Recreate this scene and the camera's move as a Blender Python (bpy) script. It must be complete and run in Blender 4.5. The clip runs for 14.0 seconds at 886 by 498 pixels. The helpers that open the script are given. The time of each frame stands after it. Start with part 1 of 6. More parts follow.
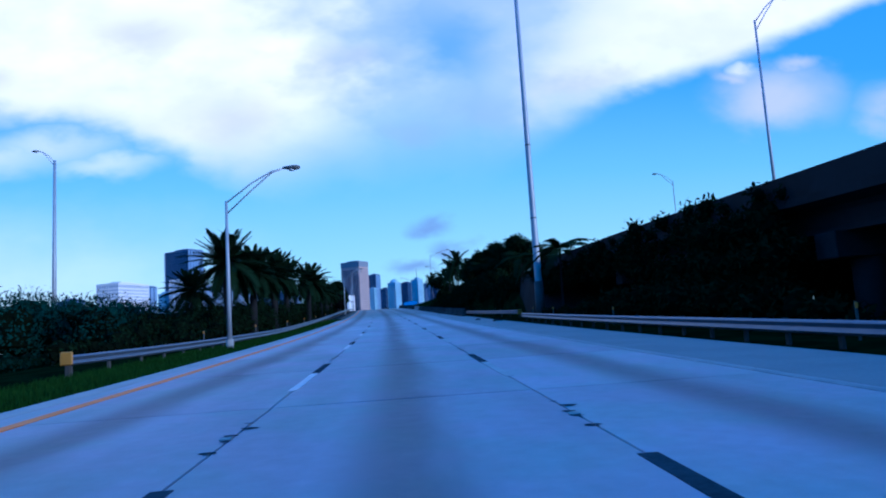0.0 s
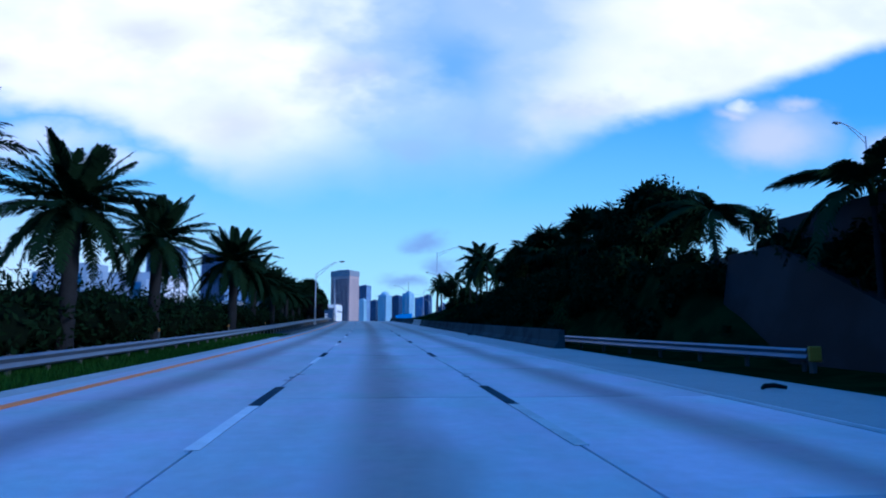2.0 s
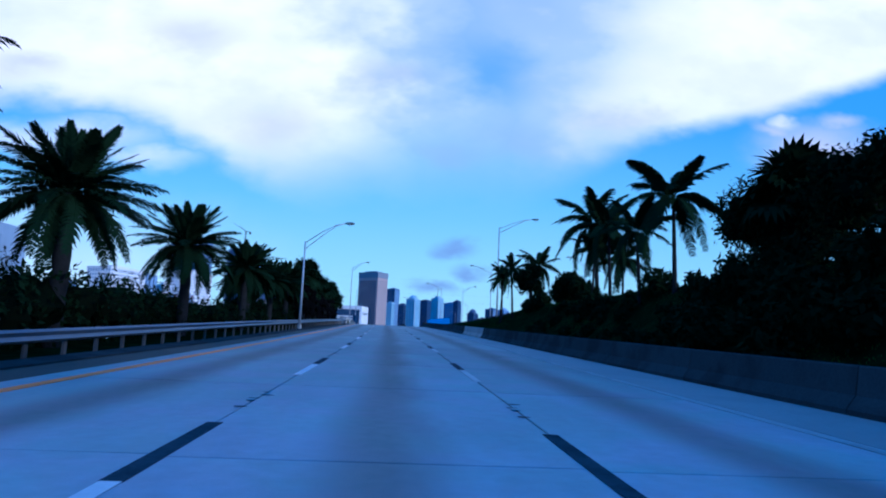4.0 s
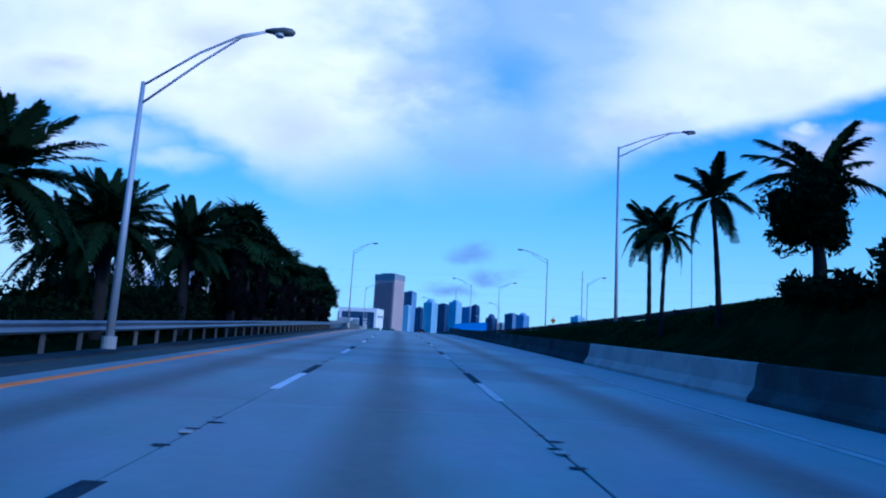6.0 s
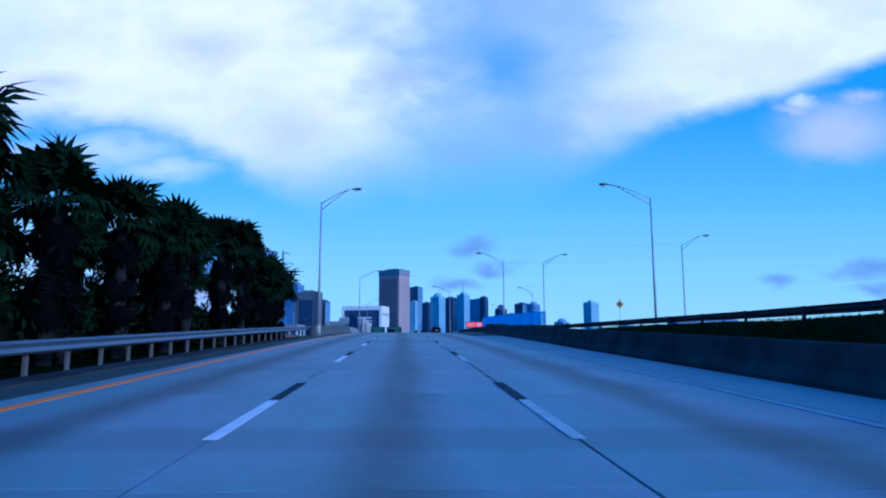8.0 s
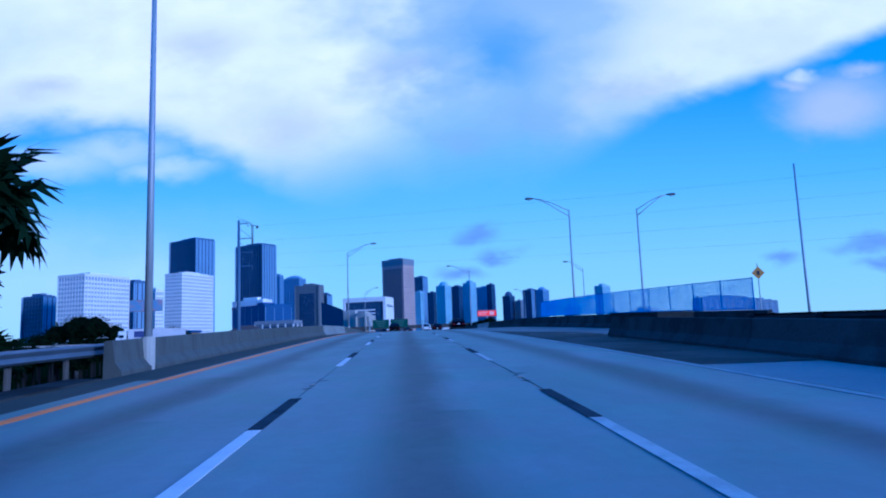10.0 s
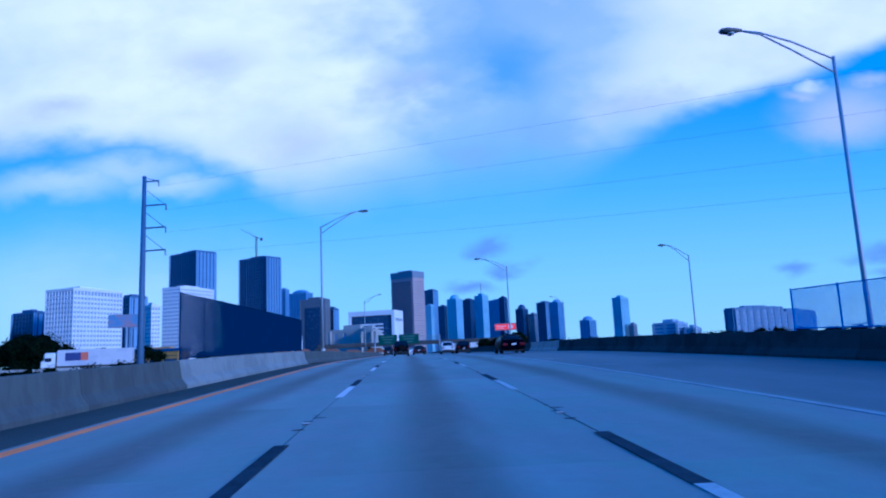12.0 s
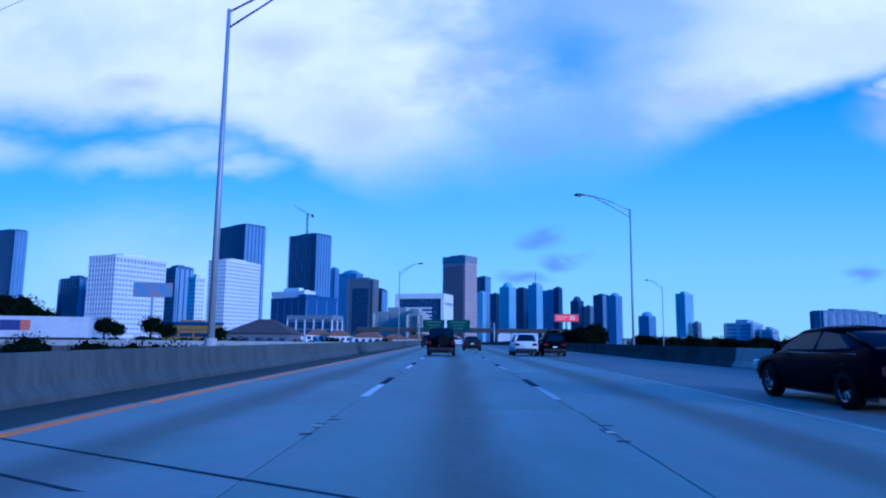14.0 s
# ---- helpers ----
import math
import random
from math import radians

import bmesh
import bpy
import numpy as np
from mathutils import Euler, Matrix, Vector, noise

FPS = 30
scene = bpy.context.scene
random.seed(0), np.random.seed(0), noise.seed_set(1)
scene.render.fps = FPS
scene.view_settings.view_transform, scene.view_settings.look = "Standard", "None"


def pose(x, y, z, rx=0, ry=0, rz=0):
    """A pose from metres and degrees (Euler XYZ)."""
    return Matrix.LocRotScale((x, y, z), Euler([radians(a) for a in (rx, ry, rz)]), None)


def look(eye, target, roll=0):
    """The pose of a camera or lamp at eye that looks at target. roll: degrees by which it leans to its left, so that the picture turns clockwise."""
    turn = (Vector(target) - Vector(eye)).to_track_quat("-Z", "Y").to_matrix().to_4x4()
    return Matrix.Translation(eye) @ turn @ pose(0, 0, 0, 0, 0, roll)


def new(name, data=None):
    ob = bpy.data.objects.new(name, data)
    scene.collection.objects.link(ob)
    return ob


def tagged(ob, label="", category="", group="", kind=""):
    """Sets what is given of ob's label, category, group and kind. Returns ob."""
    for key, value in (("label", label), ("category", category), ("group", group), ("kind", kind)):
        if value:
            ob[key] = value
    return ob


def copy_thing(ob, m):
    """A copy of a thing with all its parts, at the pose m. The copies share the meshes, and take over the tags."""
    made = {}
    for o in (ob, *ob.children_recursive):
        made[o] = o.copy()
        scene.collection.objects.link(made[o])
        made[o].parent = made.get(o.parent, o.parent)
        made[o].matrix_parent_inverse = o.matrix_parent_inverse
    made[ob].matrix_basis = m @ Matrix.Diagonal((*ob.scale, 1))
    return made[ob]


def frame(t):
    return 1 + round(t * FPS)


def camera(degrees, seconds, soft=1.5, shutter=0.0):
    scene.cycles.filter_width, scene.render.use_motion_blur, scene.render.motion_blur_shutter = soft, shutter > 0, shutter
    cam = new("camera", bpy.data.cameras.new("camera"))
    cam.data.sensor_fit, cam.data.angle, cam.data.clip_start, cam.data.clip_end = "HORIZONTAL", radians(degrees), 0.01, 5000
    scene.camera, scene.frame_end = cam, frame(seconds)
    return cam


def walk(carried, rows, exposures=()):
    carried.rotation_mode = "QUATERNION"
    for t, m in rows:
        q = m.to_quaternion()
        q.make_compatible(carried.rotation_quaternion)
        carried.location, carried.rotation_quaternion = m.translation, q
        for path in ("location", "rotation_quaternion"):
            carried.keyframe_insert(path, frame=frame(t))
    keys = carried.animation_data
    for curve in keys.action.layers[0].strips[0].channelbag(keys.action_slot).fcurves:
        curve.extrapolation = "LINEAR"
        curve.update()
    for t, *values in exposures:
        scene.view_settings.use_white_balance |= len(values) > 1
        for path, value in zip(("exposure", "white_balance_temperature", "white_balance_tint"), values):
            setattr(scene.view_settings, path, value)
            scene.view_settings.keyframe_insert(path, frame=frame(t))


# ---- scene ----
cam = camera(67.01, 14.0, soft=2.0)
# seconds, place, tilt, lean, turn
PATH = (
    (0, -0.03, -1.51, 1.16, 96.64, 3.63, -3.77),
    (0.5, -0.15, 8.19, 1.40, 96.62, 3.16, -3.98),
    (1, -0.22, 18.66, 1.68, 97.07, 2.55, -4.38),
    (1.5, -0.33, 28.99, 1.99, 97.73, 0.49, -4.69),
    (2, -0.49, 40.06, 2.34, 98.03, 0.04, -4.80),
    (2.5, -0.66, 49.90, 2.67, 98.14, -0.17, -4.43),
    (3, -0.80, 60.43, 3.04, 98.27, -1.26, -3.56),
    (5.5, -2.01, 111.19, 5.05, 98.80, -3.01, -1.80),
    (6, -2.34, 120.84, 5.46, 98.83, -3.30, -1.19),
    (6.5, -2.76, 131.24, 5.90, 98.88, -2.41, -0.78),
    (7, -3.20, 141.34, 6.33, 98.76, -0.40, -0.64),
    (7.5, -3.66, 151.17, 6.75, 99.01, -0.61, -0.45),
    (8, -4.14, 161.63, 7.19, 98.32, 0.12, -0.42),
    (10.5, -7.02, 210.51, 9.09, 97.44, 2.23, 0.17),
    (11, -7.67, 220.27, 9.42, 98.22, 1.76, 0.42),
    (11.5, -8.20, 230.07, 9.72, 98.40, 2.10, 0.50),
    (12, -8.74, 239.61, 9.99, 98.69, 2.56, 0.99),
    (12.5, -9.31, 248.27, 10.20, 98.21, -0.41, 1.65),
    (13, -9.92, 258.95, 10.43, 97.95, -0.76, 3.15),
    (13.5, -10.56, 268.70, 10.60, 98.10, -1.91, 3.79),
    (14, -11.09, 277.50, 10.71, 97.69, -0.58, 5.17),
)
walk(cam, [(t, pose(*p)) for t, *p in PATH], [(0, 0.06, 4550, 10), (1, 0.10, 4700, 11), (3, 0.06, 4650, 10), (5.5, -0.04, 4300, 10), (8, -0.13, 4180, 11), (10.5, -0.20, 3990, 17), (14, -0.25, 3940, 18)])

# ---- world, sun, exposure ----
scene.view_settings.exposure = 0.0
SUN_EL, SUN_AZ = radians(10), radians(128)


def tree_of(owner):
    owner.use_nodes = True
    owner.node_tree.nodes.clear()
    return owner.node_tree


class Nodes:
    """Short forms for wiring node trees."""

    def __init__(self, owner):
        self.t = tree_of(owner)

    def add(self, kind):
        return self.t.nodes.new("ShaderNode" + kind)

    def put(self, socket, value):
        if isinstance(value, bpy.types.NodeSocket):
            self.t.links.new(value, socket)
        elif value is not None:
            socket.default_value = value

    def math(self, op, a, b=None, c=None, clamp=False):
        n = self.add("Math")
        n.operation, n.use_clamp = op, clamp
        for s, v in zip(n.inputs, (a, b, c)):
            self.put(s, v)
        return n.outputs[0]

    def smooth(self, v, lo, hi, a=0.0, b=1.0):
        n = self.add("MapRange")
        n.interpolation_type = "SMOOTHSTEP"
        for s, val in zip(n.inputs, (v, lo, hi, a, b)):
            self.put(s, val)
        return n.outputs[0]

    def mix(self, fac, a, b, blend="MIX"):
        n = self.add("Mix")
        n.data_type, n.blend_type = "RGBA", blend
        self.put(n.inputs[0], fac)
        self.put(n.inputs[6], a)
        self.put(n.inputs[7], b)
        return n.outputs[2]

    def ramp(self, fac, stops):
        n = self.add("ValToRGB")
        el = n.color_ramp.elements
        while len(el) < len(stops):
            el.new(0.5)
        for e, (p, c) in zip(el, stops):
            e.position = p
            e.color = (*c, 1) if isinstance(c, tuple) else (c, c, c, 1)
        self.put(n.inputs[0], fac)
        return n.outputs[0]

    def noise(self, vec, scale, detail=4.0, rough=0.55):
        n = self.add("TexNoise")
        self.put(n.inputs["Vector"], vec)
        self.put(n.inputs["Scale"], scale)
        self.put(n.inputs["Detail"], detail)
        self.put(n.inputs["Roughness"], rough)
        return n.outputs["Fac"]


def build_world():
    w = bpy.data.worlds.new("sky")
    scene.world = w
    n = Nodes(w)
    sky = n.add("TexSky")
    sky.sky_type, sky.sun_disc = "NISHITA", False
    sky.sun_elevation, sky.sun_rotation = SUN_EL, SUN_AZ
    sky.air_density, sky.dust_density, sky.ozone_density = 1.0, 0.4, 4.0
    way = n.add("TexCoord").outputs["Generated"]
    sep = n.add("SeparateXYZ")
    n.put(sep.inputs[0], way)
    x, y, z = sep.outputs
    ahead = n.math("MAXIMUM", y, 0.12)
    u0, v0 = n.math("DIVIDE", x, ahead), n.math("DIVIDE", z, ahead)
    comb = n.add("CombineXYZ")
    n.put(comb.inputs[0], u0)
    n.put(comb.inputs[1], n.math("MULTIPLY", v0, 1.7))
    flat = comb.outputs[0]
    big, mid, fine = n.noise(flat, 2.6, 3), n.noise(flat, 6.0, 4, .55), n.noise(flat, 17.0, 4, .5)
    wob = n.math("ADD", n.math("MULTIPLY_ADD", mid, 0.10, -0.05), n.math("MULTIPLY_ADD", fine, 0.03, -0.015))
    u, v = n.math("ADD", u0, wob), n.math("ADD", v0, n.math("MULTIPLY", wob, 0.8))
    fac = n.math("MULTIPLY_ADD", u, 0.5, 0.5)
    low = n.ramp(fac, [((a + 1) / 2, b) for a, b in (
        (-0.83, .37), (-.6, .356), (-.45, .338), (-.37, .308), (-.29, .278), (-.2, .268), (-.08, .285), (0.0, .285),
        (.14, .283), (.23, .308), (.31, .333), (.39, .345), (.5, .384), (.57, .41), (.70, .45), (.83, .5))])
    soft = n.ramp(fac, [((a + 1) / 2, b) for a, b in (
        (-.8, .05), (-.5, .03), (-.3, .045), (-.15, .09), (.1, .10), (.25, .06), (.36, .022), (.8, .02))])
    fac2 = n.math("ADD", fac, n.math("MULTIPLY_ADD", n.noise(flat, 1.7, 3), 0.30, -0.15))
    thick = n.ramp(n.math("ADD", fac2, n.math("MULTIPLY_ADD", mid, 0.12, -0.06)), [((a + 1) / 2, b) for a, b in (
        (-.8, .9), (-.6, 1.0), (-.22, 1.0), (-.1, .72), (.0, .42), (.12, .31), (.22, .42), (.31, .72), (.40, .98), (.5, 1.0), (.8, .95))])
    body = n.smooth(v, n.math("SUBTRACT", low, soft), n.math("ADD", low, soft))
    body = n.math("MULTIPLY", body, thick)
    body = n.math("MULTIPLY", body, n.smooth(big, 0.2, 0.55, 0.8, 1.0))

    def puff(cu, cv, ru, rv, edge=0.0):
        a = n.math("DIVIDE", n.math("SUBTRACT", u, cu), ru)
        b = n.math("DIVIDE", n.math("SUBTRACT", v, cv), rv)
        r = n.math("SQRT", n.math("ADD", n.math("MULTIPLY", a, a), n.math("MULTIPLY", b, b)))
        return n.smooth(r, 1.0, edge)

    def join(parts):
        out = parts[0]
        for p in parts[1:]:
            out = n.math("MAXIMUM", out, p)
        return out

    body = n.math("MULTIPLY", body, n.math("SUBTRACT", 1.0, n.math("MULTIPLY", puff(.105, .44, .10, .10), 0.6)))
    body = n.math("MAXIMUM", body, n.math("MULTIPLY", puff(.58, .388, .035, .022), 0.8))
    lav = n.math("MULTIPLY", join([puff(.15, .325, .14, .05), puff(.04, .30, .10, .03)]), 0.55)
    haze = n.math("MULTIPLY", join([n.math("MULTIPLY", puff(-.55, .10, .42, .16), 0.6), puff(-.60, .285, .2, .045), puff(-.42, .27, .12, .03), puff(-.85, .3, .2, .05), puff(-.50, .30, .16, .045)]), 0.52)
    lilac = n.math("MULTIPLY", join([puff(.63, .335, .155, .078, .1), puff(.56, .365, .06, .03), puff(.665, .385, .05, .03),
                                      puff(.84, .31, .12, .06)]), n.smooth(mid, .25, .6, .45, .85))
    small = n.math("MULTIPLY", join([puff(.056, .150, .045, .022), puff(.085, .118, .045, .017), puff(.03, .094, .06, .014),
                                      puff(.513, .101, .04, .018), puff(.65, .112, .09, .022), puff(.66, .085, .06, .016)]), 0.85)
    grey = n.math("MULTIPLY", join([puff(-.37, .468, .12, .048), puff(-.225, .332, .095, .055), puff(.3, .37, .14, .04), puff(-.62, .40, .10, .03), puff(-.05, .42, .12, .04)]), 0.72)
    # clear sky, paler towards the horizon
    clear = n.mix(1.0, sky.outputs[0], (0.020, 0.081, 0.110, 1), "MULTIPLY")
    pale = n.ramp(n.math("MULTIPLY", n.math("ABSOLUTE", v0), 1.6, clamp=True), [(0.0, (0.640, 0.830, 0.720)), (.16, (0.520, 0.770, 0.780)), (.36, (0.300, 0.605, 0.80)), (.6, (0.140, 0.410, 0.800)), (1.0, (0.095, 0.335, 0.760))])
    clear = n.mix(0.85, clear, pale)
    # away from the view the same broken cloud goes on, dull overhead
    other = n.smooth(n.noise(way, 2.2, 5), 0.42, 0.62)
    front = n.smooth(y, 0.32, 0.60)
    lit = n.mix(grey, (1.250, 1.048, 0.970, 1), (0.725, 0.638, 0.679, 1))
    lit = n.mix(n.smooth(mid, 0.36, 0.66, 0.0, 0.50), lit, (0.875, 0.781, 0.776, 1))
    lit = n.mix(n.smooth(fine, 0.40, 0.72, 0.0, 0.18), lit, (0.925, 0.819, 0.788, 1))
    cover = n.math("MAXIMUM", body, haze)
    col = n.mix(cover, clear, lit)
    col = n.mix(lav, col, (0.400, 0.500, 0.600, 1))
    col = n.mix(lilac, col, (0.735, 0.655, 0.700, 1))
    col = n.mix(small, col, (0.250, 0.343, 0.545, 1))
    above = n.mix(n.math("MULTIPLY", other, 0.5), (0.035, 0.270, 0.720, 1), (0.110, 0.350, 0.780, 1))
    behind = n.mix(n.math("MULTIPLY", other, 0.5), (0.080, 0.210, 0.400, 1), (0.230, 0.320, 0.470, 1))
    far = n.mix(n.smooth(z, 0.10, 0.48), behind, above)
    front = n.math("MULTIPLY", front, n.smooth(v0, 1.0, 0.62))
    col = n.mix(front, far, col)
    bg = n.add("Background")
    n.put(bg.inputs[0], col)
    bg.inputs[1].default_value = 1.0
    out = n.add("OutputWorld")
    n.t.links.new(bg.outputs[0], out.inputs[0])


build_world()
sun = new("sun", bpy.data.lights.new("sun", "SUN"))
sun.data.energy, sun.data.angle, sun.data.color = 2.3, radians(10), (1.0, 0.93, 0.88)
sun.matrix_world = look((0, 0, 0), (-math.cos(SUN_EL) * math.sin(SUN_AZ), -math.cos(SUN_EL) * math.cos(SUN_AZ), -math.sin(SUN_EL)))


# ---- materials ----
def material(name, base, rough=0.7, metal=0.0, vary=0.25, scale=1.5, fine=25.0, bump=0.15, spread=0.0, second=None, spec=0.5,
             island=False, stretch=(1, 1, 1)):
    """A surface with two scales of variation; spread: change from object to object."""
    m = bpy.data.materials.new(name)
    n = Nodes(m)
    tc = n.add("TexCoord").outputs["Object"]
    mp = n.add("Mapping")
    n.put(mp.inputs[0], tc)
    mp.inputs["Scale"].default_value = stretch
    info = n.add("ObjectInfo")
    off = n.add("VectorMath")
    off.operation = "ADD"
    n.put(off.inputs[0], mp.outputs[0])
    sc = n.add("VectorMath")
    sc.operation = "SCALE"
    sc.inputs[0].default_value = (37.0, 53.0, 11.0)
    n.put(sc.inputs["Scale"], info.outputs["Random"])
    n.put(off.inputs[1], sc.outputs[0])
    vec = off.outputs[0]
    a, b = n.noise(vec, scale, 4), n.noise(vec, fine, 3)
    blend = n.math("ADD", n.math("MULTIPLY", n.math("SUBTRACT", a, 0.5), 2.2 * vary), n.math("MULTIPLY", n.math("SUBTRACT", b, 0.5), 1.2 * vary))
    val = n.math("ADD", 1.0, blend)
    if spread:
        rnd = n.add("NewGeometry").outputs["Random Per Island"] if island else info.outputs["Random"]
        val = n.math("MULTIPLY", val, n.math("MULTIPLY_ADD", rnd, spread, 1 - spread / 2))
    col = n.add("RGB").outputs[0]
    col.default_value = (*base, 1)
    if second:
        col = n.mix(n.smooth(a, 0.42, 0.62), col, (*second, 1))
    vm = n.add("VectorMath")
    vm.operation = "SCALE"
    n.put(vm.inputs[0], col)
    n.put(vm.inputs["Scale"], val)
    p = n.add("BsdfPrincipled")
    n.put(p.inputs["Base Color"], vm.outputs[0])
    n.put(p.inputs["Roughness"], n.math("MULTIPLY_ADD", b, 0.2, rough - 0.1, clamp=True))
    p.inputs["Metallic"].default_value = metal
    p.inputs["Specular IOR Level"].default_value = spec
    if bump:
        bp = n.add("Bump")
        bp.inputs["Strength"].default_value = bump
        bp.inputs["Distance"].default_value = 0.02
        n.put(bp.inputs["Height"], b)
        n.put(p.inputs["Normal"], bp.outputs[0])
    out = n.add("OutputMaterial")
    n.t.links.new(p.outputs[0], out.inputs[0])
    return m


def glass_material(name, tint=(0.006, 0.020, 0.042), rough=0.08):
    m = material(name, tint, rough + 0.1, 0.0, 0.1, 0.5, 3.0, 0.0, spec=0.02)
    return m


def glow(name, color, strength):
    m = bpy.data.materials.new(name)
    n = Nodes(m)
    e = n.add("Emission")
    e.inputs[0].default_value, e.inputs[1].default_value = (*color, 1), strength
    n.t.links.new(e.outputs[0], n.add("OutputMaterial").inputs[0])
    return m


BAND_TONES = ((124.3, 1.0), (130.0, 1.04), (130.2, .80), (132.4, .98), (135.8, 1.0), (136.4, .84), (139.4, .78), (139.6, 1.08), (142.9, 1.04),
        (143.1, .80), (145.4, .97), (147.3, 1.0), (147.7, .80), (150.3, .76), (150.5, 1.06), (156.0, 1.0), (156.3, .84), (158.8, .98),
        (161.0, 1.0), (161.2, .84), (163.2, .99), (167.8, 1.02), (168.0, .82), (169.1, .82), (169.3, 1.06), (177.4, 1.0), (177.6, .86), (180.0, 1.0))


def slab_material():
    """Worn concrete: darker oil track along the lane, stains, slab to slab tone."""
    m = bpy.data.materials.new("road concrete")
    n = Nodes(m)
    tc = n.add("TexCoord").outputs["Object"]
    info = n.add("ObjectInfo")
    sc = n.add("VectorMath")
    sc.operation = "SCALE"
    sc.inputs[0].default_value = (41.0, 67.0, 3.0)
    n.put(sc.inputs["Scale"], info.outputs["Random"])
    off = n.add("VectorMath")
    off.operation = "ADD"
    n.put(off.inputs[0], tc)
    n.put(off.inputs[1], sc.outputs[0])
    st = n.add("Mapping")
    n.put(st.inputs[0], off.outputs[0])
    st.inputs["Scale"].default_value = (1.0, 0.25, 1.0)
    sep = n.add("SeparateXYZ")
    n.put(sep.inputs[0], tc)
    a, b, c = n.noise(st.outputs[0], 0.9, 4), n.noise(off.outputs[0], 5.0, 5), n.noise(off.outputs[0], 90.0, 3)
    xw = n.math("ADD", sep.outputs[0], n.math("MULTIPLY_ADD", a, 0.5, -0.25))
    track = n.smooth(n.math("ABSOLUTE", xw), 0.82, 0.05)
    oil = n.math("MULTIPLY", track, n.math("MULTIPLY_ADD", b, 0.30, 0.38))
    tone = n.math("MULTIPLY_ADD", n.math("SUBTRACT", a, 0.5), 0.62, 1.0)
    tone = n.math("MULTIPLY", tone, n.math("MULTIPLY_ADD", n.math("SUBTRACT", b, 0.5), 0.42, 1.0))
    tone = n.math("MULTIPLY", tone, n.math("MULTIPLY_ADD", n.math("SUBTRACT", c, 0.5), 0.3, 1.0))
    tone = n.math("MULTIPLY", tone, n.math("MULTIPLY_ADD", info.outputs["Random"], 0.12, 0.94))
    spot = n.add("SeparateXYZ")
    n.put(spot.inputs[0], info.outputs["Location"])
    along = n.math("ADD", spot.outputs[1], sep.outputs[1])
    # rows of slabs differ in age
    age = n.add("TexWhiteNoise")
    age.noise_dimensions = "1D"
    n.put(age.inputs["W"], spot.outputs[1])
    row = n.math("SUBTRACT", n.smooth(age.outputs["Value"], 0.25, 0.70), 0.55)
    tone = n.math("MULTIPLY", tone, n.math("MULTIPLY_ADD", row, 0.09, 1.0))
    # darker bands that begin at a joint and fade out along the middle stretch
    band_ramp = n.add("ValToRGB")
    ramp = band_ramp.color_ramp
    for y, v in BAND_TONES:
        e = ramp.elements.new((y - 124) / 60)
        e.color = (v * .5, v * .5, v * .5, 1)
    ramp.elements.remove(ramp.elements[0])
    ramp.elements.remove(ramp.elements[len(ramp.elements) - 1])
    shaky = n.math("MULTIPLY_ADD", n.math("SUBTRACT", b, 0.5), 0.5, along)
    n.put(band_ramp.inputs[0], n.math("DIVIDE", n.math("SUBTRACT", shaky, 124.0), 60.0))
    band = n.add("SeparateXYZ")
    n.put(band.inputs[0], band_ramp.outputs[0])
    tone = n.math("MULTIPLY", tone, n.math("MULTIPLY", band.outputs[0], 2.0))
    # tone falls past 70 m and is a little lower before 25 m
    tone = n.math("MULTIPLY", tone, n.smooth(along, 70.0, 110.0, 1.66, 0.89))
    tone = n.math("MULTIPLY", tone, n.smooth(along, 25.0, 52.0, 0.81, 0.98))
    tone = n.math("MULTIPLY", tone, n.math("SUBTRACT", 1.0, oil))
    vm = n.add("VectorMath")
    vm.operation = "SCALE"
    n.put(vm.inputs[0], n.mix(n.smooth(n.noise(off.outputs[0], 0.55, 3), 0.36, 0.64), (0.290, 0.290, 0.308, 1), (0.250, 0.298, 0.284, 1)))
    n.put(vm.inputs["Scale"], tone)
    # the tint changes along the road: lilac-grey, then blue-grey, then green-grey
    late = n.mix(n.smooth(along, 198.0, 214.0), (0.86, 1.0, 1.07, 1), (0.87, 1.0, 0.94, 1))
    tint_along = n.mix(n.smooth(along, 72.0, 104.0), (1.10, 0.98, 1.10, 1), late)
    hue = n.add("VectorMath")
    hue.operation = "MULTIPLY"
    n.put(hue.inputs[0], vm.outputs[0])
    n.put(hue.inputs[1], tint_along)
    p = n.add("BsdfPrincipled")
    n.put(p.inputs["Base Color"], hue.outputs[0])
    n.put(p.inputs["Roughness"], n.math("MULTIPLY_ADD", b, 0.2, 0.55))
    bp = n.add("Bump")
    bp.inputs["Strength"].default_value, bp.inputs["Distance"].default_value = 0.25, 0.01
    n.put(bp.inputs["Height"], c)
    n.put(p.inputs["Normal"], bp.outputs[0])
    n.t.links.new(p.outputs[0], n.add("OutputMaterial").inputs[0])
    return m


SLAB = slab_material()
ASPHALT = material("asphalt", (0.056, 0.068, 0.064), 0.85, vary=0.3, scale=0.6, fine=60, bump=0.3, spec=0.2)
WHITE_PAINT = material("white road paint", (0.77, 0.72, 0.745), 0.6, vary=0.18, scale=3, fine=30, bump=0.1)
WORN_PAINT = material("worn white road paint", (0.38, 0.40, 0.42), 0.7, vary=0.5, scale=0.9, fine=14, bump=0.1, second=(0.24, 0.26, 0.28))
BLACK_PAINT = material("black contrast paint", (0.060, 0.068, 0.080), 0.8, vary=0.45, scale=2.2, fine=18, bump=0.1, spec=0.0)
YELLOW_PAINT = material("yellow road paint", (0.95, 0.215, 0.020), 0.6, vary=0.2, scale=2, fine=30, bump=0.1)
KERB = material("pale concrete", (0.42, 0.41, 0.40), 0.85, vary=0.22, scale=1.2, fine=40)
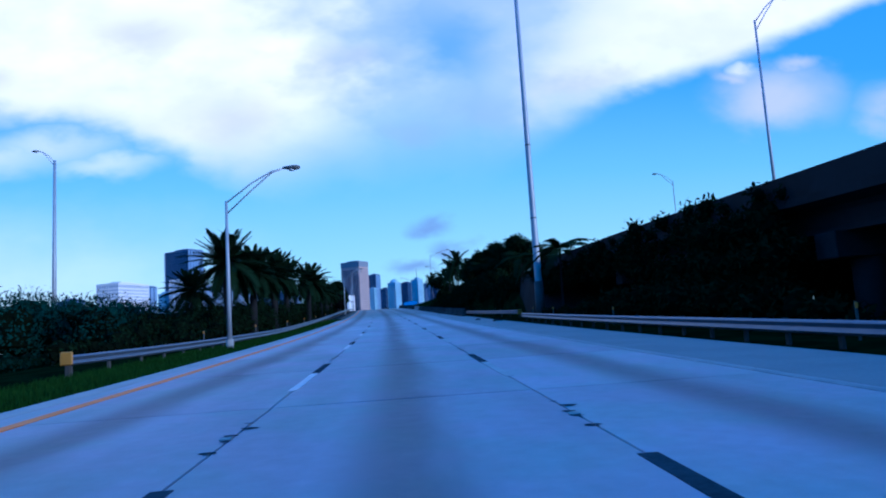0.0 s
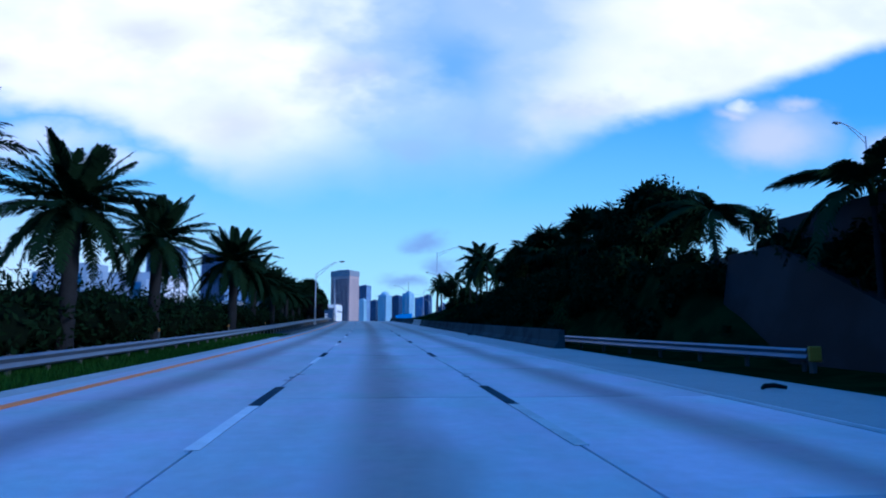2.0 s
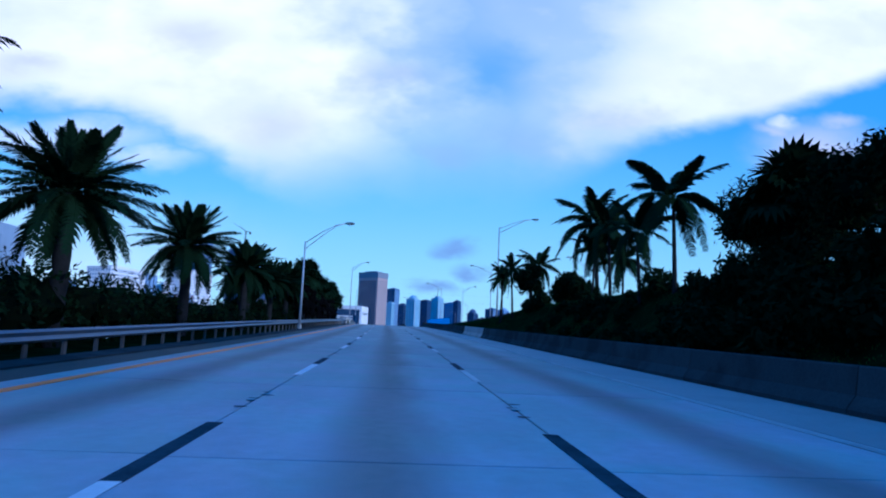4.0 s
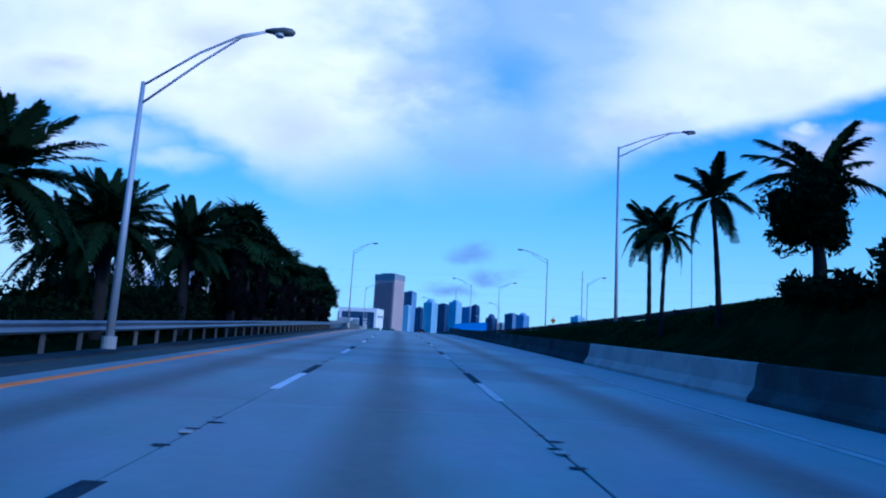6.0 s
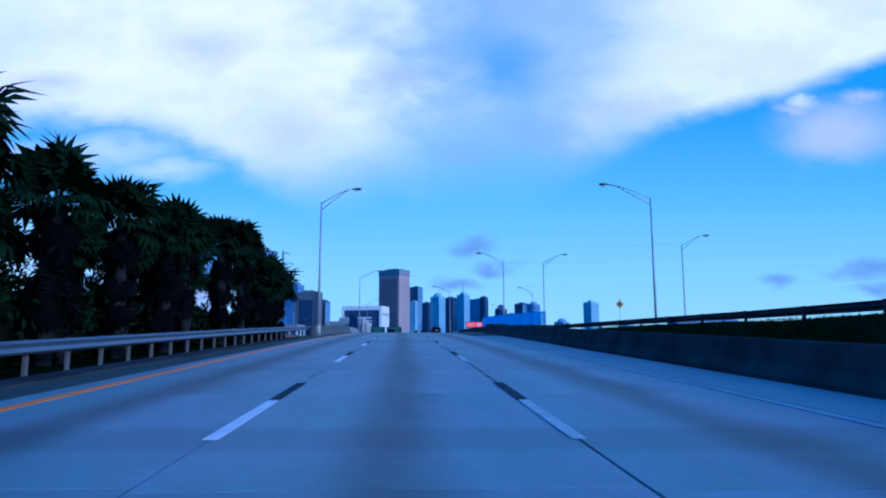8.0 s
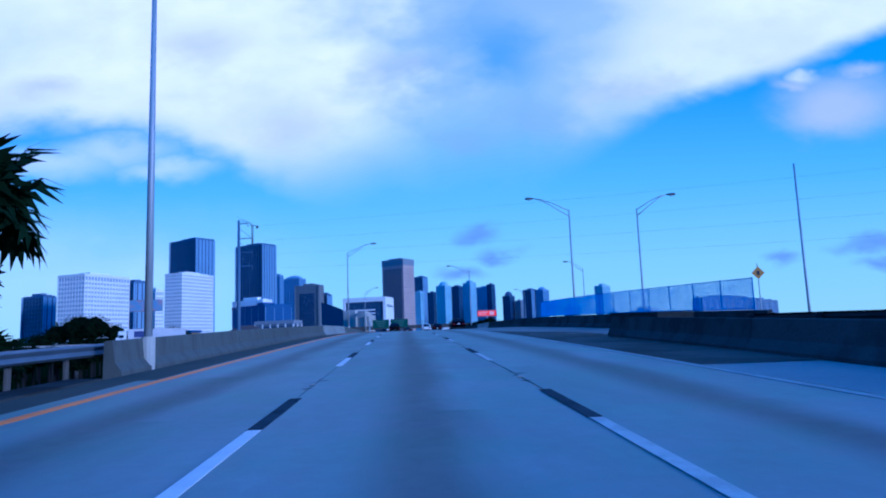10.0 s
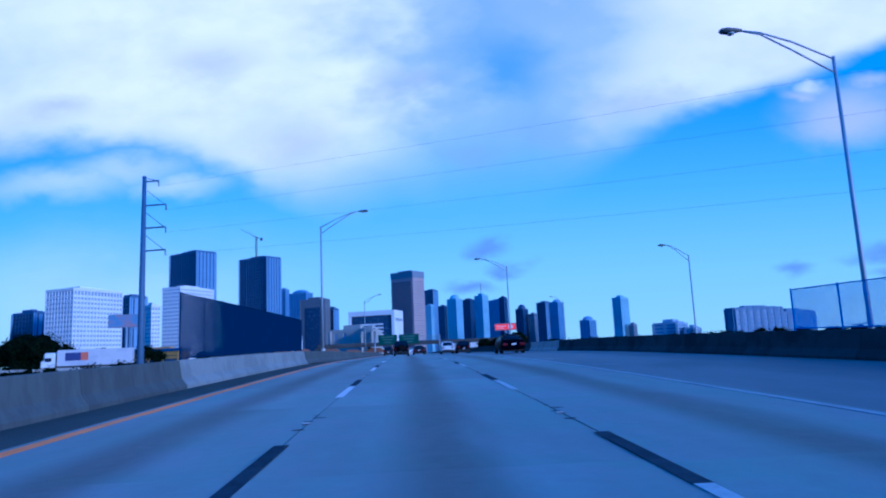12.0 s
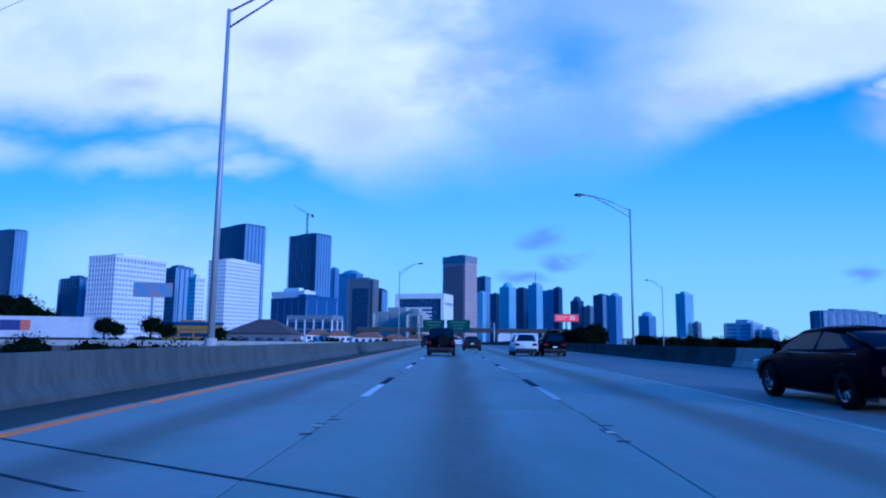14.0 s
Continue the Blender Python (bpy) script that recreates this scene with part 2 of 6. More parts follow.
WALL = material("barrier concrete", (0.108, 0.120, 0.120), 0.85, vary=0.45, scale=1.5, fine=7, second=(0.074, 0.081, 0.083), spread=0.26, spec=0.2, stretch=(1, 1, .3))
# blue in this wire stands in for sky showing through the mesh
FENCE_WIRE = material("sky-tinted mesh wire", (0.006, 0.026, 0.075), 0.8, vary=0.2, scale=2, fine=20, bump=0, spec=0.0)
MESH_BLUE = material("blue mesh wire", (0.030, 0.190, 0.540), 0.8, vary=0.2, scale=2, fine=20, bump=0, spec=0.0)
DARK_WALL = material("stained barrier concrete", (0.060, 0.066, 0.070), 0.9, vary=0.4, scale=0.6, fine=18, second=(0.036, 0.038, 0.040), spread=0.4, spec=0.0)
NEW_WALL = material("new barrier concrete", (0.29, 0.30, 0.295), 0.8, vary=0.25, scale=0.9, fine=22, second=(0.20, 0.21, 0.21), spread=0.15)
BRIDGE = material("bridge concrete", (0.085, 0.087, 0.092), 0.85, vary=0.3, scale=0.3, fine=12, second=(0.05, 0.05, 0.053))
# copy of BRIDGE with the overpass's deep shade put into its colour
DARK_BRIDGE = material("shade-darkened bridge concrete", (0.024, 0.026, 0.030), 0.9, vary=0.35, scale=0.3, fine=12, second=(0.015, 0.016, 0.018), spec=0.1)
GRASS = material("grass", (0.0045, 0.011, 0.004), 0.95, spec=0.0, vary=0.5, scale=0.8, fine=14, second=(0.007, 0.015, 0.005), bump=0.5)
BLADES = material("grass blades", (0.020, 0.058, 0.010), 0.85, spec=0.0, vary=0.3, scale=0.5, fine=9, spread=0.6, island=True, bump=0)
STEEL = material("galvanised steel", (0.125, 0.165, 0.225), 0.5, 0.5, vary=0.2, scale=1.5, fine=30, bump=0.05)
DARK_STEEL = material("weathered steel", (0.12, 0.13, 0.14), 0.6, 0.4, vary=0.3, scale=1.0, fine=30, bump=0.05)
RAMP_STEEL = material("near-black rail steel", (0.030, 0.034, 0.042), 0.8, 0.1, vary=0.3, scale=1.0, fine=30, bump=0.05, spec=0.1)
POLE = material("grey painted pole", (0.38, 0.41, 0.46), 0.55, 0.3, vary=0.2, scale=0.8, fine=20, bump=0.03)
POST = material("pale timber", (0.115, 0.112, 0.115), 0.9, vary=0.4, scale=4, fine=40, stretch=(1, 1, 0.15), spec=0.0)
BLUE_POLE = material("blue-grey painted steel", (0.10, 0.16, 0.27), 0.6, 0.2, vary=0.2, scale=0.8, fine=20, bump=0.03)
WOOD = material("weathered timber", (0.066, 0.064, 0.062), 0.9, vary=0.4, scale=4, fine=40, stretch=(1, 1, 0.15), spec=0.0)
AMBER = material("amber reflector", (0.42, 0.20, 0.025), 0.45, vary=0.1, scale=4, fine=20, bump=0)
FROND = material("palm frond", (0.009, 0.021, 0.010), 0.7, spec=0.0, vary=0.3, scale=0.7, fine=6, spread=0.5, bump=0)
# dead leaves carry the blue-black of their shade as base colour
DRY = material("dry palm leaf in shade tone", (0.0036, 0.0040, 0.0050), 0.9, spec=0.0, vary=0.4, scale=0.9, fine=8, spread=0.5, bump=0)
BARK = material("palm bark", (0.020, 0.021, 0.023), 0.95, vary=0.4, scale=2, fine=14, bump=0.6, spec=0.0)
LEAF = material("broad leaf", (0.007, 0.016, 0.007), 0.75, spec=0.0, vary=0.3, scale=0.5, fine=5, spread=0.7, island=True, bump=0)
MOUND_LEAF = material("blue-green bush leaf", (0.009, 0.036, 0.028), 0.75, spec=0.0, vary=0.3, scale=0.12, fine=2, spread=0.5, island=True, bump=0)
# near-black cores inside the clumps paint in the shade between leaves
CORE_SHADE = material("foliage core shade", (0.004, 0.007, 0.004), 0.95, vary=0.4, scale=0.8, fine=5, bump=0.4, spec=0.0)
RUBBER = material("tyre rubber", (0.010, 0.010, 0.011), 0.85, vary=0.2, scale=4, fine=40, bump=0.1, spec=0.05)
ALLOY = material("alloy", (0.22, 0.24, 0.28), 0.4, 0.8, vary=0.1, scale=3, fine=20, bump=0)
PLASTIC = material("black trim", (0.02, 0.02, 0.022), 0.6, vary=0.15, scale=4, fine=40, bump=0.05)
CAR_GLASS = glass_material("tinted car glass")
RED_LENS = material("red lamp lens", (0.14, 0.008, 0.010), 0.25, vary=0.1, scale=4, fine=30, bump=0)
CLEAR_LENS = material("clear lamp lens", (0.6, 0.62, 0.65), 0.2, vary=0.1, scale=4, fine=30, bump=0)


# ---- mesh helpers ----
def finish(bm, name, mat, smooth=False):
    me = bpy.data.meshes.new(name)
    bm.normal_update()
    bm.to_mesh(me)
    bm.free()
    me.materials.append(mat)
    if smooth:
        me.polygons.foreach_set("use_smooth", [True] * len(me.polygons))
    return me


def thing(name, bm, mat, label, category, group="", kind="", smooth=False, at=None):
    ob = new(name, finish(bm, name, mat, smooth))
    if at is not None:
        ob.matrix_world = at
    return tagged(ob, label, category, group, kind)


def holder(name, label, category, group="", kind="", at=None):
    ob = new(name)
    ob.empty_display_size = 0.3
    if at is not None:
        ob.matrix_world = at
    return tagged(ob, label, category, group, kind)


def part(name, bm, mat, parent, label="", smooth=False, at=None):
    me = bm if isinstance(bm, bpy.types.Mesh) else finish(bm, name, mat, smooth)
    ob = new(name, me)
    ob.parent = parent
    if at is not None:
        ob.matrix_basis = at
    return tagged(ob, label)


def box(bm, x0, x1, y0, y1, z0, z1, bevel=0.0):
    vs = [bm.verts.new(p) for p in ((x0, y0, z0), (x1, y0, z0), (x1, y1, z0), (x0, y1, z0), (x0, y0, z1), (x1, y0, z1), (x1, y1, z1), (x0, y1, z1))]
    fs = [bm.faces.new([vs[i] for i in f]) for f in ((3, 2, 1, 0), (4, 5, 6, 7), (0, 1, 5, 4), (1, 2, 6, 5), (2, 3, 7, 6), (3, 0, 4, 7))]
    if bevel:
        es = list({e for f in fs for e in f.edges})
        bmesh.ops.bevel(bm, geom=es, offset=bevel, segments=1, affect="EDGES", profile=0.5)
    return vs


def cyl(bm, p0, p1, r0, r1=None, n=10, caps=True):
    r1 = r0 if r1 is None else r1
    p0, p1 = Vector(p0), Vector(p1)
    d = (p1 - p0).normalized()
    a = d.orthogonal().normalized()
    b = d.cross(a)
    ring = [[bm.verts.new(p + r * (math.cos(2 * math.pi * i / n) * a + math.sin(2 * math.pi * i / n) * b)) for i in range(n)] for p, r in ((p0, r0), (p1, r1))]
    for i in range(n):
        bm.faces.new((ring[0][i], ring[0][(i + 1) % n], ring[1][(i + 1) % n], ring[1][i]))
    if caps:
        bm.faces.new(ring[0][::-1])
        bm.faces.new(ring[1])


def tube(bm, pts, radii, n=8):
    pts = [Vector(p) for p in pts]
    rings = []
    for i, p in enumerate(pts):
        d = (pts[min(i + 1, len(pts) - 1)] - pts[max(i - 1, 0)]).normalized()
        a = d.cross(Vector((0.123, 0.456, 0.88))).normalized()
        b = d.cross(a)
        r = radii[i] if isinstance(radii, (list, tuple)) else radii
        rings.append([bm.verts.new(p + r * (math.cos(2 * math.pi * k / n) * a + math.sin(2 * math.pi * k / n) * b)) for k in range(n)])
    for r0, r1 in zip(rings, rings[1:]):
        for k in range(n):
            bm.faces.new((r0[k], r0[(k + 1) % n], r1[(k + 1) % n], r1[k]))
    bm.faces.new(rings[0][::-1])
    bm.faces.new(rings[-1])


# ---- the line of the road ----
B2, B3, B4 = -2.19883, 0.45987, -0.06531
A1, A2, A3, A4 = 0.02425, 1.1529e-04, -1.3298e-07, -5.4755e-10
YE = 300.0


def curve_x(y):
    k = min(max(y, -60), YE) / 100
    x = B2 * k ** 2 + B3 * k ** 3 + B4 * k ** 4
    if y > YE:
        x += (y - YE) * (2 * B2 * 3 + 3 * B3 * 9 + 4 * B4 * 27) / 100
    return x


def curve_z(y):
    k = min(max(y, -60), YE)
    return A1 * k + A2 * k ** 2 + A3 * k ** 3 + A4 * k ** 4 - max(y - 420, 0) * 0.006


def at_road(o, y, h=0.0):
    return Vector((curve_x(y) + o, y, curve_z(y) + h))


def road_pose(o, y, h=0.0, turn=0.0):
    sx = (curve_x(y + 1) - curve_x(y - 1)) / 2
    sz = (curve_z(y + 1) - curve_z(y - 1)) / 2
    p = at_road(o, y, h)
    return pose(p.x, p.y, p.z, math.degrees(math.atan(sz)), 0, -math.degrees(math.atan(sx)) + turn)


def upright(o, y, h=0.0, turn=0.0):
    p = at_road(o, y, h)
    return pose(p.x, p.y, p.z, 0, 0, turn)


def steps(y0, y1, d):
    k = max(1, round((y1 - y0) / d))
    return [y0 + (y1 - y0) * i / k for i in range(k + 1)]


def sweep(bm, profile, ys, closed=True, shift=None):
    """A section of (offset, height) points carried along the road."""
    rings = []
    for y in ys:
        dx, dz = shift(y) if shift else (0, 0)
        rings.append([bm.verts.new(at_road(o + dx, y, h + dz)) for o, h in profile])
    m = len(profile)
    for r0, r1 in zip(rings, rings[1:]):
        for k in range(m if closed else m - 1):
            bm.faces.new((r0[k], r0[(k + 1) % m], r1[(k + 1) % m], r1[k]))
    if closed:
        bm.faces.new(rings[0])
        bm.faces.new(rings[-1][::-1])
    bmesh.ops.recalc_face_normals(bm, faces=bm.faces)


def table(rows):
    def f(y):
        if y <= rows[0][0]:
            return rows[0][1]
        for (a, b), (c, d) in zip(rows, rows[1:]):
            if y <= c:
                return b + (d - b) * (y - a) / (c - a)
        return rows[-1][1]
    return f


# height of the joining ramp over the carriageway, and where its near edge runs
ramp_h = table([(-60, 4.2), (35, 4.25), (60, 3.9), (81, 3.5), (108, 3.0), (128, 2.7), (136, 2.45), (149, 2.0), (162, 1.55), (177, 1.1), (187, .8), (205, .4), (216, .15), (228, 0)])
right_wall = table([(74, 7.75), (150, 7.4), (190, 7.5), (229, 8.6)])
ease = lambda a, b, v: (lambda s: s * s * (3 - 2 * s))(min(1, max(0, (v - a) / (b - a))))
GROUND = -0.6


def ground_h(o, y):
    """Height of the ground at an offset from the carriageway."""
    road = curve_z(y)
    if o < 0:
        bank = (12, 34) if y < 205 else (8.2, 15)
        base = road - 0.12 - 0.03 * max(0, -o - 9)
        return base + (GROUND - base) * ease(*bank, -o)
    if y < 62:
        return road - 0.12 + (GROUND - road) * ease(26, 50, o)
    top = road + ramp_h(y) - 0.1
    base = road - 0.12
    toe = 8.2 + 2.9 * (1 - ease(70, 82, y))
    h = base + (top - base) * ease(toe, 13.2, o) if ramp_h(y) > 0.05 else base
    h = h if y > 66 else base + (h - base) * (y - 62) / 4
    # grass berm that hides the ramp's edge before the guardrail begins
    h += (.45 + .30 * ease(125, 142, y)) * ease(70, 90, y) * (1 - .45 * ease(143, 152, y)) * (1 - ease(200, 222, y)) * ease(11.2, 12.6, o) * (1 - ease(12.8, 14.0, o))
    return h + (GROUND - h) * ease(22.5 if y < 235 else 13.5, 40 if y < 235 else 19, o)


def build_ground():
    os_ = [-4500, -1500, -500, -160, -80, -50, -40, -34, -30, -26, -22, -19, -17, -15, -13.5, -12, -10.5, -9.3, -8.4, -7.6, -6.5, -5.9, -4, 0, 4, 6, 7.2, 8.2, 9, 10, 11, 11.6, 12.1, 12.7, 13.2, 13.7, 14.1, 14.5, 18, 20, 22.5,
           24, 27, 30, 34, 40, 50, 80, 160, 500, 1500, 4500]
    ys = [-700, -200, -60] + steps(-40, 340, 4) + [380, 450, 600, 900, 1500, 2600, 4600]
    bm = bmesh.new()
    rnd = random.Random(4)
    rows = []
    for y in ys:
        cx = curve_x(y) if y < 900 else curve_x(900)
        rows.append([bm.verts.new((cx + o, y, ground_h(o, y) - (0.4 if -5.9 < o < 8 or (y > 222 and 0 < o < 12.5) else 0) + (rnd.uniform(-.06, .06) if 8.5 < abs(o) < 60 else 0))) for o in os_])
    for r0, r1 in zip(rows, rows[1:]):
        for k in range(len(os_) - 1):
            bm.faces.new((r0[k], r0[k + 1], r1[k + 1], r1[k]))
    thing("ground", bm, GRASS, "dark grass verge and banks running out to the city", "ground", kind="structure", smooth=True)


build_ground()


# ---- carriageway ----
road = holder("road", "three-lane worn concrete expressway with slab joints", "road", kind="structure")
bm = bmesh.new()
sweep(bm, [(-5.9, -0.05), (8.0, -0.05), (8.0, -0.35), (-5.9, -0.35)], steps(-40, 340, 4) + [420, 600, 900])
part("road_bed", bm, ASPHALT, road)
SLAB_LEN = 6.095


def slab_mesh(w, length, name="slab"):
    bm = bmesh.new()
    box(bm, -w / 2 + .012, w / 2 - .012, .003, length - .003, -0.16, 0.0, 0.006)
    return finish(bm, name, SLAB)


LANES = ((-3.84, 4.02), (0.0, 3.66), (3.68, 3.70))
meshes = [slab_mesh(w, SLAB_LEN) for o, w in LANES]
narrow = slab_mesh(3.65, SLAB_LEN)
for k in range(-6, 62):
    for (o, w), me in zip(LANES, meshes):
        if o < 0 and 10 + k * SLAB_LEN - 1.95 > 214:
            o, me = -3.655, narrow
        part("slab", me, SLAB, road, at=road_pose(o, 10 + k * SLAB_LEN - 1.95))
bm = bmesh.new()
sweep(bm, [(-5.85, 0.0), (5.53, 0.0), (5.53, -0.1), (-5.85, -0.1)], steps(10 + 62 * SLAB_LEN - 1.94, 420, 6) + [600, 900])
part("far_pavement", bm, SLAB, road)

# shoulders
bm = bmesh.new()
sweep(bm, [(5.54, -0.003), (8.02, -0.012), (8.02, -0.2), (5.54, -0.2)], steps(-40, 226, 4))
thing("right_shoulder", bm, material("shoulder concrete", (0.30, 0.31, 0.32), 0.8, vary=0.3, scale=0.35, fine=12, second=(0.24, 0.25, 0.26)), "pale dusty concrete shoulder beside the lanes", "road shoulder", kind="structure")
bm = bmesh.new()
sweep(bm, [(5.54, -0.006), (12.4, -0.006), (12.4, -0.2), (5.54, -0.2)], steps(226.02, 340, 4) + [420, 600, 900])
thing("merging_lane", bm, material("merging lane concrete", (0.185, 0.200, 0.202), 0.8, vary=0.35, scale=0.15, fine=6, second=(0.115, 0.125, 0.130), stretch=(1, .35, 1)), "stained dark concrete merging lane", "road", kind="structure")
bm = bmesh.new()
sweep(bm, [(-5.86, -0.01), (-6.95, -0.02), (-6.95, -0.2), (-5.86, -0.2)], steps(84, 340, 4) + [420, 600, 900])
sweep(bm, [(-5.49, -0.01), (-5.855, -0.01), (-5.855, -0.2), (-5.49, -0.2)], steps(8.05 + 34 * SLAB_LEN, 10 + 62 * SLAB_LEN - 1.95, 4))
thing("left_shoulder", bm, ASPHALT, "dark asphalt shoulder strip beside the yellow line", "road shoulder", kind="structure")
bm = bmesh.new()
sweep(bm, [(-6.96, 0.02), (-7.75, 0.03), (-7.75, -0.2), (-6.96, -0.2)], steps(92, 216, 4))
thing("gutter", bm, DARK_WALL, "dark concrete gutter strip under the guardrail", "gutter", kind="structure")

# painted lines
P = 12.19
bm = bmesh.new()
box(bm, -0.075, 0.075, 0, 3.2, 0.0, 0.006)
dash = finish(bm, "dash", WHITE_PAINT)
worn_dash = dash.copy()
worn_dash.materials[0] = material("thin white road paint", (0.50, 0.52, 0.54), 0.65, vary=0.45, scale=2.2, fine=26, bump=0.1, second=(0.33, 0.35, 0.37))
bm = bmesh.new()
box(bm, -0.085, 0.085, 3.2, 5.9, 0.0, 0.005)
shade_dash = finish(bm, "contrast_dash", BLACK_PAINT)
bm = bmesh.new()
box(bm, -0.06, 0.06, -0.06, 0.06, 0, 0.018, 0.008)
marker = finish(bm, "lane_marker", KERB)
bm = bmesh.new()
rnd = random.Random(7)
for i in range(5):
    ox, oy, r = rnd.uniform(-.14, .14), -.8 + 1.6 * i / 4 + rnd.uniform(-.1, .1), rnd.uniform(.04, .10)
    vs = [bm.verts.new((ox + 1.5 * r * rnd.uniform(.6, 1.2) * math.cos(a), oy + .8 * r * rnd.uniform(.7, 1.2) * math.sin(a), 0.004)) for a in [k * math.pi / 4 for k in range(8)]]
    bm.faces.new(vs)
scar = finish(bm, "marker_scar", BLACK_PAINT)
lines = holder("lane_lines", "broken white lane lines with black contrast stripes", "road marking", kind="structure")
for side in (-1.83, 1.83):
    for k in range(-3, 28):
        y = 10 + k * P
        m = road_pose(side, y, 0.004)
        part("dash", dash if side < 0 else worn_dash, WHITE_PAINT, lines, at=m)
        if k != 22:  # worn away before the bridge joint
            part("contrast_dash", shade_dash, BLACK_PAINT, lines, at=m)
        m = road_pose(side + 0.02, y + 8.1, 0.003)
        part("marker_scar", scar, BLACK_PAINT, lines, at=m)
        part("lane_marker", marker, KERB, lines, at=road_pose(side - 0.03, y + 7.9, 0.004))
bm = bmesh.new()
sweep(bm, [(-5.33, 0.010), (-5.12, 0.010), (-5.12, -.01), (-5.33, -.01)], steps(-40, 370, 2) + [420, 600, 900], shift=lambda y: (-.12 * ease(165, 190, y) + .12 * ease(205, 225, y), 0))
thing("yellow_line", bm, YELLOW_PAINT, "solid yellow edge line painted on the concrete", "road marking", kind="structure")
bm = bmesh.new()
sweep(bm, [(5.27, 0.010), (5.41, 0.010), (5.41, -.01), (5.27, -.01)], steps(-40, 370, 2) + [420])
thing("white_line", bm, WORN_PAINT, "worn solid white edge line on the concrete", "road marking", kind="structure")
edge = table([(214, 7.9), (226, 8.3), (231, 8.9), (235, 9.2), (240, 7.6), (247, 5.75)])
bm = bmesh.new()
rings = []
for y in steps(214, 247, 1.1):
    w = edge(y) - 5.5 + .12 * math.sin(y * 2.3) + .07 * math.sin(y * 5.1)
    rings.append([bm.verts.new(at_road(5.5 + w * k / 4, y, .003)) for k in range(5)])
for r0, r1 in zip(rings, rings[1:]):
    for k in range(4):
        bm.faces.new((r0[k], r0[k + 1], r1[k + 1], r1[k]))
thing("gore_patch", bm, material("old patched asphalt", (0.052, 0.062, 0.060), 0.9, vary=0.35, scale=0.5, fine=8, second=(0.075, 0.085, 0.082), bump=.2, spec=.1), "dark patched asphalt wedge between the lane and the ramp", "road patch", kind="structure")
bm = bmesh.new()
for (o0, y0), (o1, y1) in (((5.6, 235.2), (7.5, 233.9)), ((7.5, 233.9), (9.3, 235.4)), ((7.3, 240.8), (8.5, 241.4)), ((5.5, 243.4), (6.8, 242.2)), ((6.8, 242.2), (7.9, 242.4)), ((6.0, 248.1), (7.3, 247.2)), ((5.9, 263.0), (6.7, 262.3)), ((5.5, 271.5), (6.4, 270.4))):
    a, b = at_road(o0, y0, 0.009), at_road(o1, y1, 0.009)
    s = (b - a).cross(Vector((0, 0, 1))).normalized() * 0.12
    bm.faces.new([bm.verts.new(p) for p in (a - s, b - s, b + s, a + s)])
thing("gore_markings", bm, WORN_PAINT, "worn white chevrons on the merging lane", "road marking", kind="structure")
# bridge joints across the lanes
bm = bmesh.new()
for y in (282.0, 280.9):
    for o in (-6.9, -3.8, -.7, 2.4):
        V = [at_road(o + do, y - .5 * (o + do) + dy, dz) for dz in (.007, -.02) for do, dy in ((0, 0), (3.1, 0), (3.1, .05), (0, .05))]
        vs = [bm.verts.new(v) for v in V]
        for f in ((0, 1, 2, 3), (4, 5, 1, 0), (6, 7, 3, 2)):
            bm.faces.new([vs[i] for i in f])
thing("expansion_joints", bm, BLACK_PAINT, "thin dark skewed expansion joints across the deck", "bridge joint", kind="structure")
# pieces of blown tyre on the right shoulder
for o, y, s in ((7.3, 45.2, 1.0), (9.6, 43.0, 1.3), (6.8, 51.5, .6), (6.9, 88.0, .5)):
    bm = bmesh.new()
    tube(bm, [(-.32 * s, 0, .03), (-.15 * s, .09, .10 * s), (.08 * s, .02, .12 * s), (.34 * s, -.10, .04)], [.03, .075 * s, .08 * s, .03], 7)
    thing("tyre_scrap", bm, RUBBER, "torn black tyre scrap lying on the shoulder", "debris", group="tyre scraps", at=upright(o, y, 0.0), smooth=True)

# kerb edge and grass strip of the left side
bm = bmesh.new()
sweep(bm, [(-5.87, 0.0), (-6.25, 0.02), (-6.25, -0.2), (-5.87, -0.2)], steps(-40, 83.9, 4))
thing("left_kerb", bm, KERB, "pale concrete edge strip beside the grass", "kerb", kind="structure")


def blades(name, label, spans, n, h, seed):
    rnd = np.random.default_rng(seed)
    V, F = [], []
    for _ in range(n):
        y0, y1, oa, ob, hz = spans[rnd.integers(len(spans))]
        y = rnd.uniform(y0, y1)
        o = rnd.uniform(oa, ob)
        base = (at_road(o, y) if hz is None else Vector((curve_x(y) + o, y, ground_h(o, y))))
        a, w, t = rnd.uniform(0, 6.28), rnd.uniform(.012, .03), h * rnd.uniform(.5, 1.3)
        i = len(V)
        c, s = math.cos(a), math.sin(a)
        z = base.z - (0.12 if hz is None else 0.02)
        V += [(base.x - w * c, y - w * s, z), (base.x + w * c, y + w * s, z), (base.x + rnd.uniform(-.06, .06), y + rnd.uniform(-.06, .06), z + t + (0.06 if hz is None else 0))]
        F.append((i, i + 1, i + 2))
    me = bpy.data.meshes.new(name)
    me.from_pydata(V, [], F)
    me.materials.append(BLADES)
    return tagged(new(name, me), label, "grass", kind="stuff")


blades("verge_grass", "mown green grass between kerb and guardrail", [(4, 92, -9.4, -6.2, None)], 42000, .13, 3)
blades("bank_grass", "rough grass on the bank above the barrier", [(76, 226, 8.3, 13.6, 1)], 40000, .07, 5)


